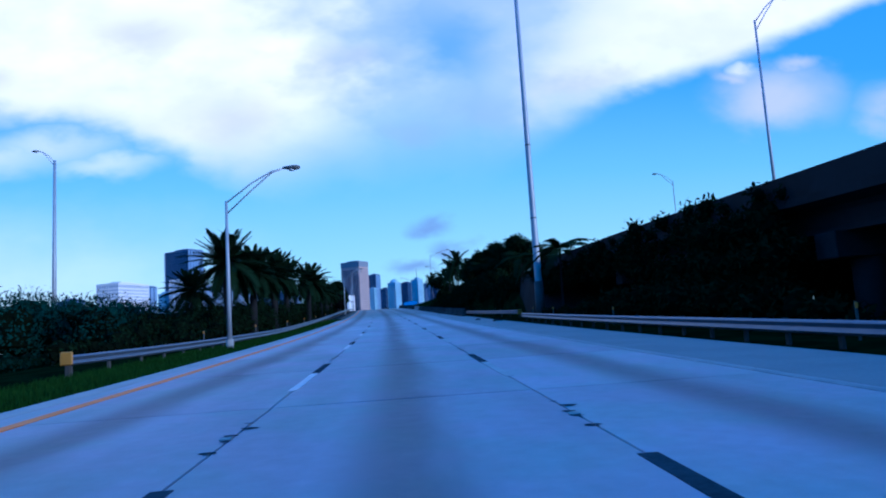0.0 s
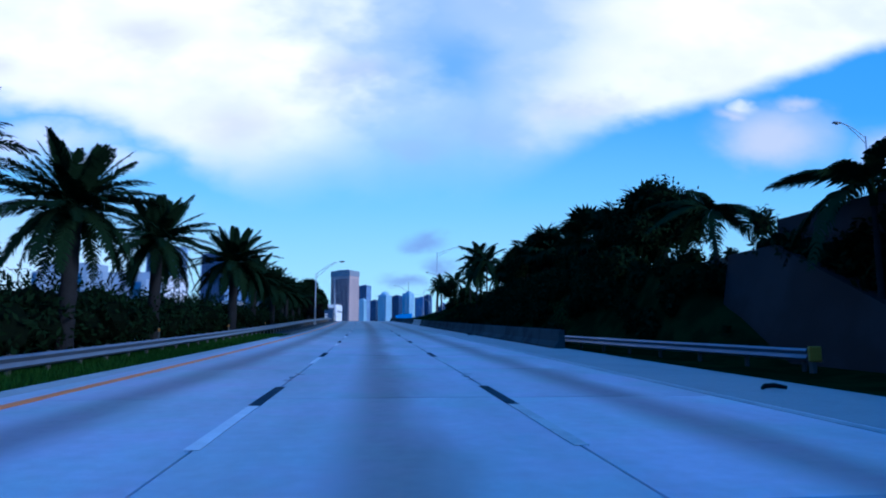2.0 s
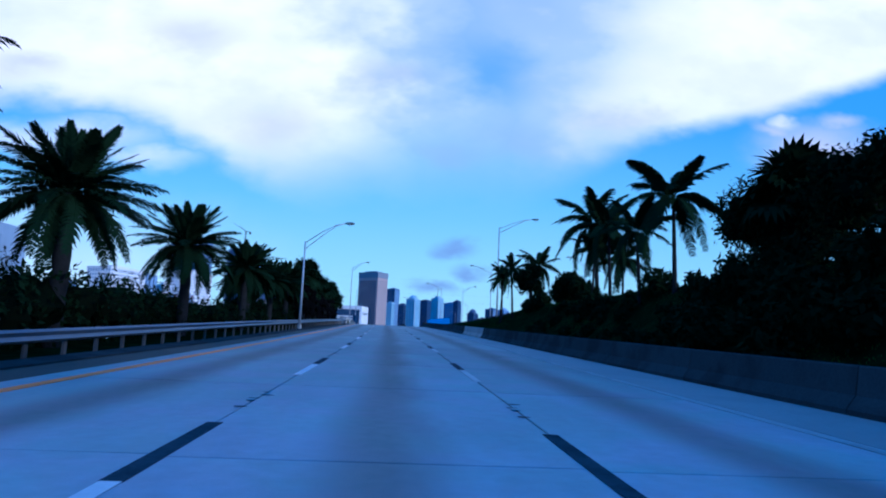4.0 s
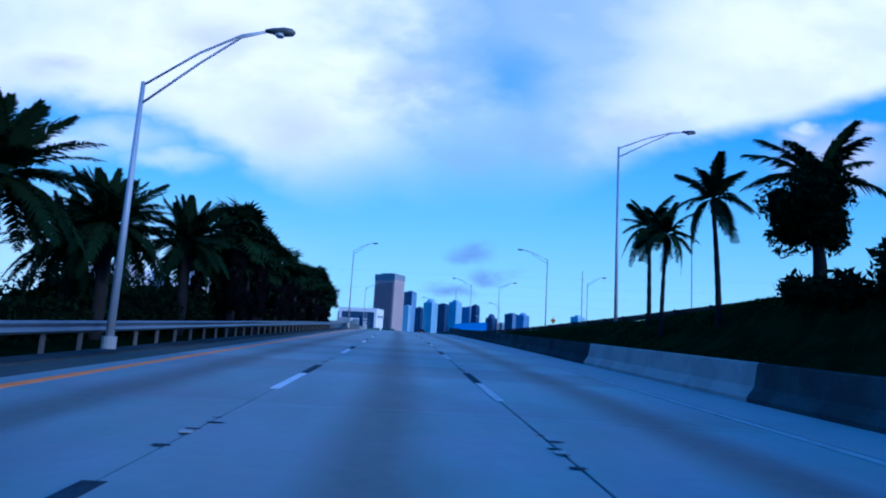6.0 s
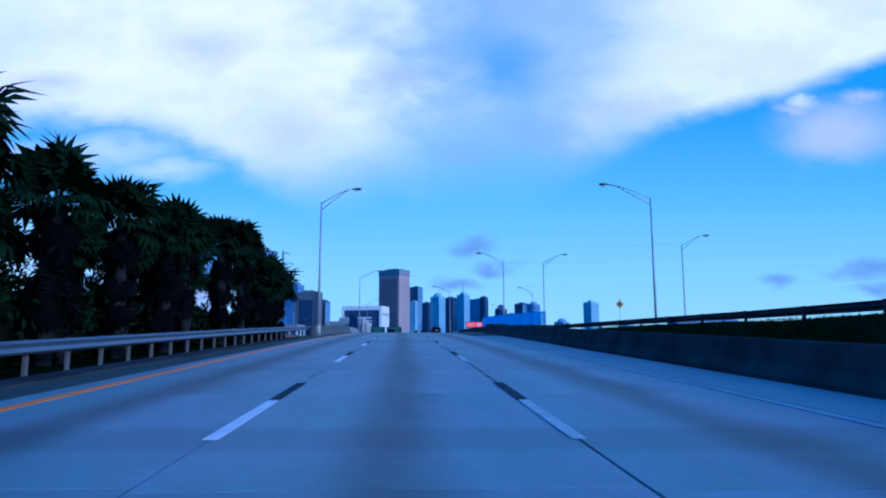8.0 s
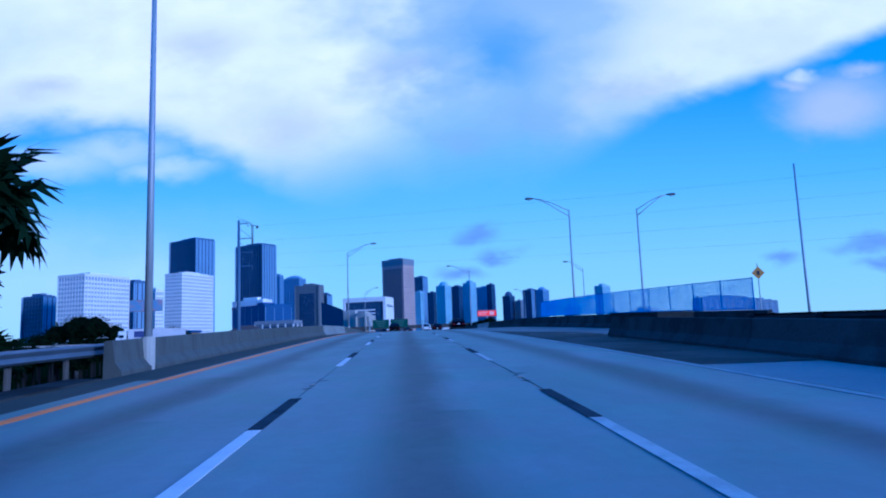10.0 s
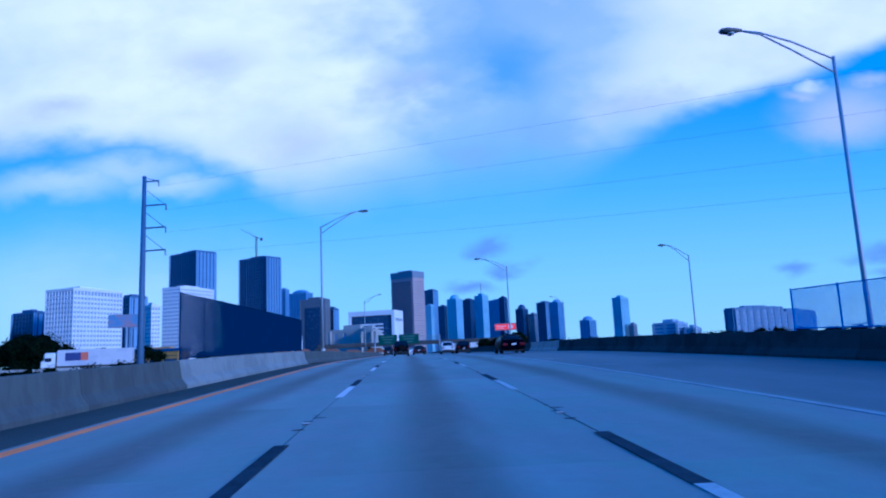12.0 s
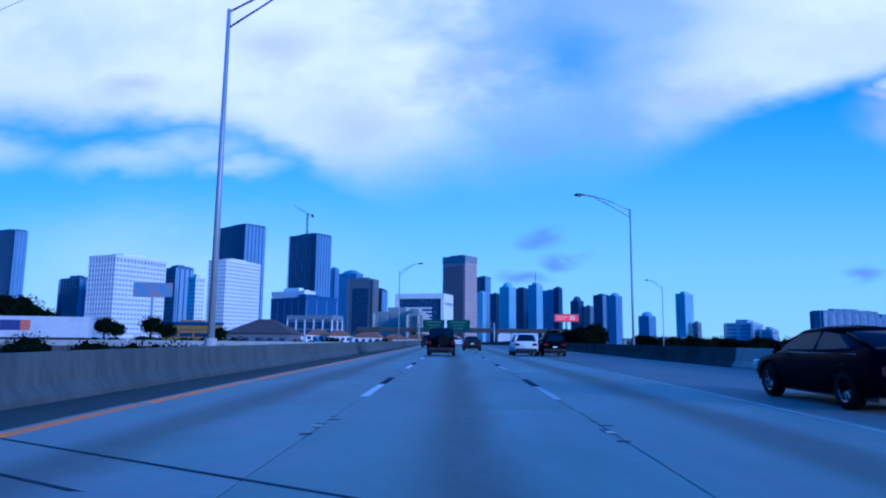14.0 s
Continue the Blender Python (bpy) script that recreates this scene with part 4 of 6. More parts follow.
def fan_palm(h, seed, skirt=True, label="shaggy fan palm with a skirt of dead brown leaves", group="fan palms along the rail"):
    rnd = random.Random(seed)
    g = holder("fan_palm", label, "palm tree", group=group)
    lean = (rnd.uniform(-.3, .3), rnd.uniform(-.3, .3))
    trunk_part(g, h, .24, .20, lean, seed=seed)
    for i in range(38):
        s = i / 38
        el = 88 - 122 * s + rnd.uniform(-10, 10)
        m = pose(lean[0], lean[1], h, 0, 0, i * 137.5 + rnd.uniform(-12, 12)) @ pose(0, .1, .05, el, rnd.uniform(-25, 25), 0) @ Matrix.Scale(rnd.uniform(.55, 1.05), 4)
        part("fan_leaf", FANS[i % 3], FROND, g, at=m)
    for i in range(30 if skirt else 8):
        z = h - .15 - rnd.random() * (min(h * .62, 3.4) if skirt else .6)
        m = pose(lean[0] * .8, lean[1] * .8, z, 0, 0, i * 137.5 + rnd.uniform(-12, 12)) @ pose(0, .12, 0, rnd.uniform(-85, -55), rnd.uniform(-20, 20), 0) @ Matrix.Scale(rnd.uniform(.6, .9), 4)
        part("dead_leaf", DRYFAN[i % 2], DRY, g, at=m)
    return g


def coconut_palm(h, seed, label="slim royal palm with a straight trunk and drooping fronds", size=1.0, n=17, arch=False):
    rnd = random.Random(seed)
    g = holder("royal_palm", label, "palm tree", group="slim palms on the bank")
    lean = (rnd.uniform(-.25, .25), rnd.uniform(-.25, .25))
    trunk_part(g, h, .12, .075, lean, seed=seed)
    bm = bmesh.new()
    tube(bm, [(lean[0], lean[1], h - .05), (lean[0], lean[1], h + .35), (lean[0], lean[1], h + .6)], [.1, .11, .05], 8)
    part("crownshaft", bm, FROND, g, "smooth green crownshaft", smooth=True)
    for i in range(n):
        s = i / n
        el = (62 - 50 * s if arch else 74 - 90 * s) + rnd.uniform(-10, 10)
        k = (1 if el > 44 else 2) if arch else (0 if el > 45 else (1 if el > 15 else 2))
        m = pose(lean[0], lean[1], h + .5, 0, 0, i * 137.5 + rnd.uniform(-15, 15)) @ pose(0, .04, 0, el, rnd.uniform(-20, 20), 0) @ Matrix.Scale(.62 * size * rnd.uniform(.85, 1.1), 4)
        part("frond", COCO[k], FROND, g, at=m)
    return g


def leaf_cloud(name, centres, n, size, seed, mat=LEAF, flat=.7):
    """Many small leaves spread over clumps given as (x, y, z, radius)."""
    r = np.random.default_rng(seed)
    c = np.array(centres)
    w = c[:, 3] ** 2
    pick = r.choice(len(c), n, p=w / w.sum())
    d = r.normal(size=(n, 3))
    d /= np.linalg.norm(d, axis=1)[:, None]
    rad = c[pick, 3] * r.uniform(.72, 1.10, n) * (1 + .16 * np.sin(d[:, 0] * 7 + pick) * np.cos(d[:, 2] * 6 + pick * 2))
    p = c[pick, :3] + d * rad[:, None] * np.array([1, 1, flat])
    a = r.normal(size=(n, 3))
    a /= np.linalg.norm(a, axis=1)[:, None]
    b = np.cross(a, d)
    b /= np.linalg.norm(b, axis=1)[:, None] + 1e-6
    s = (size * r.uniform(.6, 1.4, n))[:, None]
    V = np.stack([p - a * s, p + b * s * .42, p + a * s, p - b * s * .42], 1).reshape(-1, 3)
    F = np.arange(4 * n).reshape(-1, 4)
    return pydata(name, V.tolist(), F.tolist(), mat)


def lump(bm, c, r, flat, rnd, sub=2):
    out = bmesh.ops.create_icosphere(bm, subdivisions=sub, radius=1.0)
    off = Vector((rnd.uniform(-9, 9), rnd.uniform(-9, 9), rnd.uniform(-9, 9)))
    for v in out["verts"]:
        k = r * (.80 + .45 * noise.noise(v.co * 1.9 + off))
        v.co = Vector(c) + Vector((v.co.x * k, v.co.y * k, v.co.z * k * flat))


def broad_tree(label, h, spread, seed, leaves=3200, clumps=11, group="trees on the bank", low=.32):
    rnd = random.Random(seed)
    g = holder("tree", label, "tree", group=group)
    bm = bmesh.new()
    fork = h * low
    tube(bm, [(0, 0, -.8), (.05, .03, fork * .6), (0, 0, fork)], [.24, .19, .15], 9)
    part("trunk", bm, BARK, g, smooth=True)
    cs = []
    for i in range(clumps):
        a = i * 2.4 + rnd.uniform(-.4, .4)
        rr = spread * rnd.uniform(.15, .72)
        z = h * rnd.uniform(low + .10, .88) * (1 - .18 * rr / spread)
        cs.append((rr * math.cos(a), rr * math.sin(a), z, spread * rnd.uniform(.30, .46)))
    cs.append((0, 0, h * .84, spread * .36))
    for c in cs[:6]:
        bm = bmesh.new()
        tube(bm, [(0, 0, fork - .1), (c[0] * .45, c[1] * .45, (fork + c[2]) * .5), (c[0], c[1], c[2])], [.11, .07, .03], 6)
        part("limb", bm, BARK, g, smooth=True)
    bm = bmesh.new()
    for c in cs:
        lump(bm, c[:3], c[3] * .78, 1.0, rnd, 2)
    part("inner_crown", bm, CORE_SHADE, g, "dark core standing in for shade inside the crown")
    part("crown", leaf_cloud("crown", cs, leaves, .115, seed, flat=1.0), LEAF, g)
    return g


def thicket(label, name, spots, n, size, seed, leaf=LEAF):
    """A dense mass of shrubs from clumps (offset, y, height over the ground, radius)."""
    rnd = random.Random(seed)
    g = holder(name, label, "shrubs", kind="stuff")
    cs = []
    for o, y, h, r in spots:
        cs.append((curve_x(y) + o, y, ground_h(o, y) + h, r))
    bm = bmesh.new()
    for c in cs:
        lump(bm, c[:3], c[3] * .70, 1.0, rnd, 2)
    part("inner_foliage", bm, CORE_SHADE, g)
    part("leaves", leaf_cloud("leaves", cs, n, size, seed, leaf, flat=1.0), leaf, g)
    return g


def plant(ob, o, y, turn=0.0, size=1.0, sink=0.1):
    p = Vector((curve_x(y) + o, y, ground_h(o, y) - sink))
    return pose(p.x, p.y, p.z, 0, 0, turn) @ Matrix.Scale(size, 4)


def scatter(maker, spots):
    """Plants the first one and copies it to the other (offset, y, turn, size)."""
    first = None
    for o, y, turn, size in spots:
        if first is None:
            first = maker
            first.matrix_world = plant(first, o, y, turn, size)
        else:
            c = copy_thing(first, plant(first, o, y, turn, size))
            c.matrix_basis = plant(first, o, y, turn, size)


# left: date palms, then fan palms
scatter(date_palm(5.3, 3), [(-12.2, 49.8, 20, 1.08), (-11.2, 65.4, 170, 1.05), (-11.5, 76.2, 130, 1.05), (-11.0, 104.0, 250, .98), (-11.0, 132.0, 60, .88)])
scatter(date_palm(5.0, 8), [(-11.4, 55.6, 75, 1.05), (-10.65, 92.4, 200, 1.14), (-11.0, 117.5, 310, .98), (-12.6, 141.0, 15, 1.05), (-11.6, 147.0, 80, .92), (-11.4, 156.0, 140, 1.0), (-15.5, 152.0, 220, .95), (-17.0, 58.0, 15, .9)])
rnd = random.Random(11)
spots = [[], [], []]
FAN_ROW = ((161.2, 7.7), (164.4, 6.6), (167.3, 7.1), (171.0, 6.2), (175.8, 6.8), (181.0, 6.2), (185.9, 6.4), (189.8, 6.1), (193.8, 6.7),
           (198.6, 6.9), (203.6, 7.3), (208.2, 7.2), (212.4, 7.5), (216.0, 7.4))
for k, (y, top) in enumerate(FAN_ROW):
    o = -10.1 + rnd.uniform(-.25, .25)
    spots[k % 3].append((o, y, rnd.uniform(0, 360), top / (6.35 if y < 166 else 6.8 if y < 172 else 6.45)))
    spots[(k + 2) % 3].append((o - .9, y + rnd.uniform(2.0, 2.8), rnd.uniform(0, 360), top / 6.8 * rnd.uniform(.66, .86)))
    spots[(k + 1) % 3].append((o - 2.6, y + 1.6, rnd.uniform(0, 360), top / 6.6 * rnd.uniform(.72, .90)))
for i in range(3):
    scatter(fan_palm(5.1, 60 + i), spots[i])

# left: shrubs behind the rail
rnd = random.Random(21)
sp = []
for y in np.arange(34, 214, 1.5):
    top = 1.1 + 1.3 * ease(36, 54, y) + .7 * ease(50, 75, y) - .5 * ease(115, 130, y) - .6 * ease(130, 139, y) + 1.4 * ease(147, 157, y)
    for row, o in enumerate((-11.8, -14.4, -17.0)):
        h = top * rnd.uniform(.6, 1.05) * (.8, 1.0, 1.2)[row]
        sp.append((o + rnd.uniform(-.7, .7), y + rnd.uniform(-.7, .7), h * .55, h * .62))
thicket("dense dark hedge of shrubs behind the guardrail", "hedge", sp, 92000, .15, 31)
sp = []
for _ in range(130):
    o, r = rnd.uniform(21, 58), rnd.uniform(2.2, 3.2)
    top = 5.2 + 3.6 * ease(21, 40, o)
    sp.append((-o, rnd.uniform(52, 98), (top - r) * rnd.uniform(.55, 1.0), r))
thicket("rounded dark green mound of bushes beyond the hedge", "bushes", sp, 90000, .17, 32, MOUND_LEAF)

# right: growth in front of the overpass
sp = []
for y in np.arange(14, 50, 1.3):
    t = .9 + 1.3 * ease(14, 24, y) - 1.2 * ease(30, 42, y)
    for o in (11.6, 12.6):
        h = t * rnd.uniform(.65, 1.0)
        sp.append((o + rnd.uniform(-.3, .3), y + rnd.uniform(-.5, .5), h * .55, h * .5))
# creepers hang on the deck's edge: over it in tufts, lower at its far end
for y in np.arange(20.5, 63, .9):
    over = 1.05 if y < 38 else (.95 if y < 46.5 else .4)
    for _ in range(4):
        r = rnd.uniform(.35, .6)
        sp.append((13.7 + rnd.uniform(-.2, .25), y + rnd.uniform(-.5, .5), ramp_h(y) + rnd.uniform(-1.6, over) - .25, r))
for y in np.arange(21, 28, .8):
    for h in (1.2, 2.4, 3.6):
        sp.append((13.2 + rnd.uniform(-.4, .3), y, h, rnd.uniform(.6, .95)))
# backdrop shrubs added behind the deck so no sky shows under it
for y in np.arange(-10, 62, 1.6):
    for h in (.6, 1.6, 2.7, 3.8):
        sp.append((24.6 + rnd.uniform(-.6, .9), y + rnd.uniform(-.6, .6), h, rnd.uniform(1.2, 1.7)))
thicket("tall tangle of dark creepers and shrubs against the overpass", "shrubs", sp, 96000, .14, 33)

# right: trees and scrub on the bank
TREE = "broad-leaved tree with a dense uneven dark crown"
scatter(broad_tree(TREE, 4.6, 2.6, 5, 8500, 15, low=.30), [(15.8, 75.4, 10, 1.11), (14.4, 105, 120, 1.0)])
scatter(broad_tree(TREE, 4.2, 2.3, 6, 6500, 14, low=.34), [(15.0, 93.6, 40, 1.05), (13.9, 99.5, 90, .98), (15.8, 89.0, 10, .95), (15.2, 80.5, 130, .85)])
SABAL = "cabbage palm with a dense round head of fan leaves"
scatter(fan_palm(3.0, 81, False, SABAL, "cabbage palms on the bank"), [(14.8, 85.0, 20, 1.18), (14.0, 93.2, 140, 1.2), (13.6, 95.2, 210, 1.1), (15.2, 76.5, 75, 1.15), (14.2, 78.5, 310, 1.0), (13.9, 104.0, 60, 1.05)])
scatter(broad_tree("small round-headed tree on a thin stem", 4.4, 1.9, 7, 3000, 9, low=.38), [(12.3, 140.2, 0, 1.0)])
sp = []
for y in np.arange(63, 128, 1.2):
    for _ in range(3):
        o = rnd.uniform(9.0 if y > 74 else 11.6, 14.5 if y < 80 else 12.6)
        h = rnd.uniform(.6, 1.5) * (.55 if y < 73 else 1.15 if y < 80 else .85 if y < 106 else .42)
        sp.append((o, y + rnd.uniform(-.6, .6), h * .4, h * .75))
for y in np.arange(137, 142, 1.4):
    sp.append((rnd.uniform(11.8, 13.5), y, .3, rnd.uniform(.4, .7)))
for k in range(16):
    sp.append((13.2 + rnd.uniform(-.3, .9), 128.6 + 5.2 * k / 15, .95 + .55 * math.sin(math.pi * k / 15) + rnd.uniform(-.25, .25), rnd.uniform(.55, .85)))
for o, y in ((12.3, 136.2), (12.6, 137.0), (11.6, 119.0), (12.2, 112.0)):
    sp.append((o, y, .35, .8))
thicket("dark scrub covering the grass bank", "scrub", sp, 56000, .16, 34)

COC = "slender palm with curved drooping feather fronds"
scatter(coconut_palm(1.5, 71, COC, 1.55, 11, True), [(13.8, 66.2, 0, 1.0)])
scatter(coconut_palm(4.3, 72), [(11.65, 145.1, 30, 1.0), (11.3, 149.7, 200, .94), (12.0, 153.0, 80, 1.0)])
scatter(coconut_palm(4.7, 75, COC, 1.55, 12, True), [(13.15, 49.2, 140, 1.0), (13.25, 56.8, 20, .97)])
scatter(coconut_palm(4.0, 73, size=1.45), [(15.2, 130.5, 10, 1.45), (18.5, 134.5, 120, 1.0), (13.0, 121, 330, .95), (12.2, 110, 60, .95), (17.0, 98, 60, .9)])
scatter(coconut_palm(3.6, 74, COC, 1.3, 15), [(13.4, 141.8, 70, 1.0), (11.6, 112.5, 190, .9), (12.4, 122.5, 20, .8)])

# far trees beside the bridge
def far_trees(label, spots, n, size, seed):
    """Distant crowns, given as (x, y, height, radius) over the plain."""
    rnd = random.Random(seed)
    g = holder("far_trees", label, "trees", kind="stuff")
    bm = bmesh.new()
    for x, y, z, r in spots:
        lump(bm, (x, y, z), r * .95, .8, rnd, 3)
    part("inner_foliage", bm, CORE_SHADE, g)
    bm = bmesh.new()
    for x, y, z, r in spots:
        cyl(bm, (x, y, -2), (x, y, z), .35, .2, 6)
    part("trunk", bm, BARK, g)
    part("leaves", leaf_cloud("leaves", spots, n, size, seed, flat=.8), LEAF, g)


far = random.Random(91)
sp = [(-120 + far.uniform(-1, 1), 421, 15.5, 5.2), (-113.5, 420, 13.8, 3.6), (-127, 423, 15.5, 5.5), (-134, 424, 14, 5), (-118, 420, 9, 5), (-126, 422, 9, 6), (-111.5, 422, 10, 4)]
sp += [(x, 424 + far.uniform(-8, 8), far.uniform(9.5, 12.0), far.uniform(3.2, 4.4)) for x in np.arange(-230, -136, 3.2).tolist()]
sp += [(x, 418 + far.uniform(-6, 6), far.uniform(6.0, 9.0), far.uniform(3.2, 4.2)) for x in np.arange(-232, -106, 3.4).tolist()]
far_trees("large dark rounded tree clump below the bridge", sp, 42000, .36, 35)
sp = [(x, 430 + far.uniform(-8, 8), far.uniform(8.8, 10.2), far.uniform(2.4, 3.2)) for x in np.arange(18.5, 128, 1.3).tolist()]
sp += [(x, 436 + far.uniform(-6, 6), far.uniform(5.0, 7.8), far.uniform(2.8, 3.8)) for x in np.arange(17, 120, 1.4).tolist()]
sp += [(3.8 + far.uniform(-4.5, 6), 430 + far.uniform(-4, 4), far.uniform(9.0, 12.6), far.uniform(2.2, 3.0)) for _ in range(18)]
far_trees("dark line of trees beyond the parapet", sp, 42000, .30, 36)
sp = [(x, 450 + far.uniform(-5, 5), far.uniform(7.4, 8.8), far.uniform(2.0, 2.8)) for x in np.arange(-128, -40, 2.2).tolist()]
sp += [(-124.5, 460, 13.6, 3.0), (-121.5, 461, 12.6, 2.6), (-110.5, 460, 13.8, 3.2), (-106.5, 461, 12.6, 2.8), (-95, 470, 11.8, 2.4)]
far_trees("low dark green trees beyond the side viaduct", sp, 30000, .30, 37)
sp = [(x + far.uniform(-1, 1), 343 - .12 * x - 10 + far.uniform(-4, 4), far.uniform(5.8, 7.4) + (1.2 if -96 < x < -84 else 1.5 if x > -76 else 0), far.uniform(1.8, 2.4)) for x in np.arange(-190, -34, 1.5).tolist()]
far_trees("low dark bushes below the expressway's edge", sp, 52000, .17, 38)


# ---- city ----
PALE = material("pale facade concrete", (0.84, 0.82, 0.83), 0.8, vary=0.12, scale=0.05, fine=1.0, bump=0)
LAVENDER = material("pinkish stone facade", (0.47, 0.36, 0.36), 0.8, vary=0.12, scale=0.05, fine=1.0, bump=0)
GREYC = material("grey facade", (0.24, 0.27, 0.33), 0.8, vary=0.15, scale=0.05, fine=1.0, bump=0)
BROWN = material("brown-grey facade", (0.160, 0.180, 0.215), 0.8, vary=0.15, scale=0.05, fine=1.0, bump=0)
# DARKF, STEELBLUE and GLASS_B are paler and bluer to stand in for haze
DARKF = material("haze-blue dark facade", (0.08, 0.14, 0.27), 0.7, vary=0.15, scale=0.05, fine=1.0, bump=0)
BLUEF = material("blue facade panel", (0.018, 0.080, 0.245), 0.5, vary=0.12, scale=0.05, fine=1.0, bump=0)
STEELBLUE = material("haze-blue mullion", (0.20, 0.32, 0.52), 0.5, vary=0.12, scale=0.05, fine=1.0, bump=0)
GLASS_B = material("haze-blue curtain glass", (0.12, 0.22, 0.42), 0.25, vary=0.25, scale=0.04, fine=0.4, bump=0, spec=0.8)
GLASS_D = material("dark window glass", (0.04, 0.07, 0.14), 0.25, vary=0.25, scale=0.06, fine=0.5, bump=0, spec=0.7)
GLASS_M = material("pale reflecting window glass", (0.36, 0.41, 0.53), 0.3, vary=0.35, scale=0.08, fine=0.7, bump=0, spec=0.6)
BEIGE = material("grey-beige plain render", (0.40, 0.39, 0.38), 0.85, vary=0.15, scale=0.08, fine=1.0, bump=0)
YELLOWF = material("yellow render", (0.40, 0.25, 0.07), 0.8, vary=0.15, scale=0.1, fine=1.0, bump=0)
TERRA = material("terracotta roof", (0.34, 0.13, 0.06), 0.85, vary=0.25, scale=0.3, fine=4, bump=0.1)
SIGN_BAR = material("dull sign lettering", (0.10, 0.17, 0.15), 0.6, vary=0.2, scale=1, fine=8, bump=0)
GREEN_SIGN = material("green sign sheet", (0.008, 0.070, 0.048), 0.5, vary=0.1, scale=1, fine=8, bump=0)

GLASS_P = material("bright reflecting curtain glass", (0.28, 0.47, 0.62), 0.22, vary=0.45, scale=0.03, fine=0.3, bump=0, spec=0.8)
GLASS_N = material("navy curtain glass", (0.022, 0.050, 0.130), 0.25, vary=0.3, scale=0.04, fine=0.4, bump=0, spec=0.7)
NAVYF = material("navy mullion", (0.034, 0.070, 0.165), 0.5, vary=0.15, scale=0.05, fine=1.0, bump=0)
PALEBLUE = material("pale blue-grey panel", (0.33, 0.51, 0.66), 0.5, vary=0.15, scale=0.05, fine=1.0, bump=0)
TERRACE = material("pale blue-grey render", (0.30, 0.38, 0.50), 0.8, vary=0.2, scale=0.06, fine=0.8, bump=0)
RIBBED = material("blue-grey ribbed concrete", (0.15, 0.225, 0.35), 0.8, vary=0.25, scale=0.06, fine=0.8, bump=0)
STYLES = {  # core, band, pier, storey, band height, band proud, pier gap, pier width
    "white": (GLASS_M, PALE, PALE, 3.7, 1.9, .3, 3.1, .9),
    "grey": (GLASS_D, GREYC, GREYC, 3.6, 1.6, .3, 4.5, 1.3),
    "brown": (GLASS_D, BROWN, BROWN, 3.6, 2.9, .3, 4.0, 2.6),
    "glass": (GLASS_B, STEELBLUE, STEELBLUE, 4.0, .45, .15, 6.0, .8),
    "dark": (GLASS_D, DARKF, STEELBLUE, 4.0, .4, .15, 4.6, .6),
    "plain": (GLASS_M, BEIGE, BEIGE, 4.5, 3.3, .2, 7.0, 4.2),
    "yellow": (GLASS_D, YELLOWF, YELLOWF, 3.4, 1.5, .2, 9.0, .6),
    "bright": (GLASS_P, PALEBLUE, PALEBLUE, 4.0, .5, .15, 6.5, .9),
    "navy": (GLASS_N, NAVYF, NAVYF, 4.0, .4, .15, 5.0, .6),
    "terrace": (GLASS_B, TERRACE, TERRACE, 3.4, 2.2, .2, 12.0, 3.0),
    "piers": (GLASS_D, GREYC, PALE, 4.2, .5, .2, 5.2, .7),
    "ribbed": (GLASS_B, RIBBED, RIBBED, 3.4, .9, .2, 7.0, 3.4),
    "bluebox": (BLUEF, BLUEF, STEELBLUE, 5.0, 3.2, .2, 9.0, .4),
}


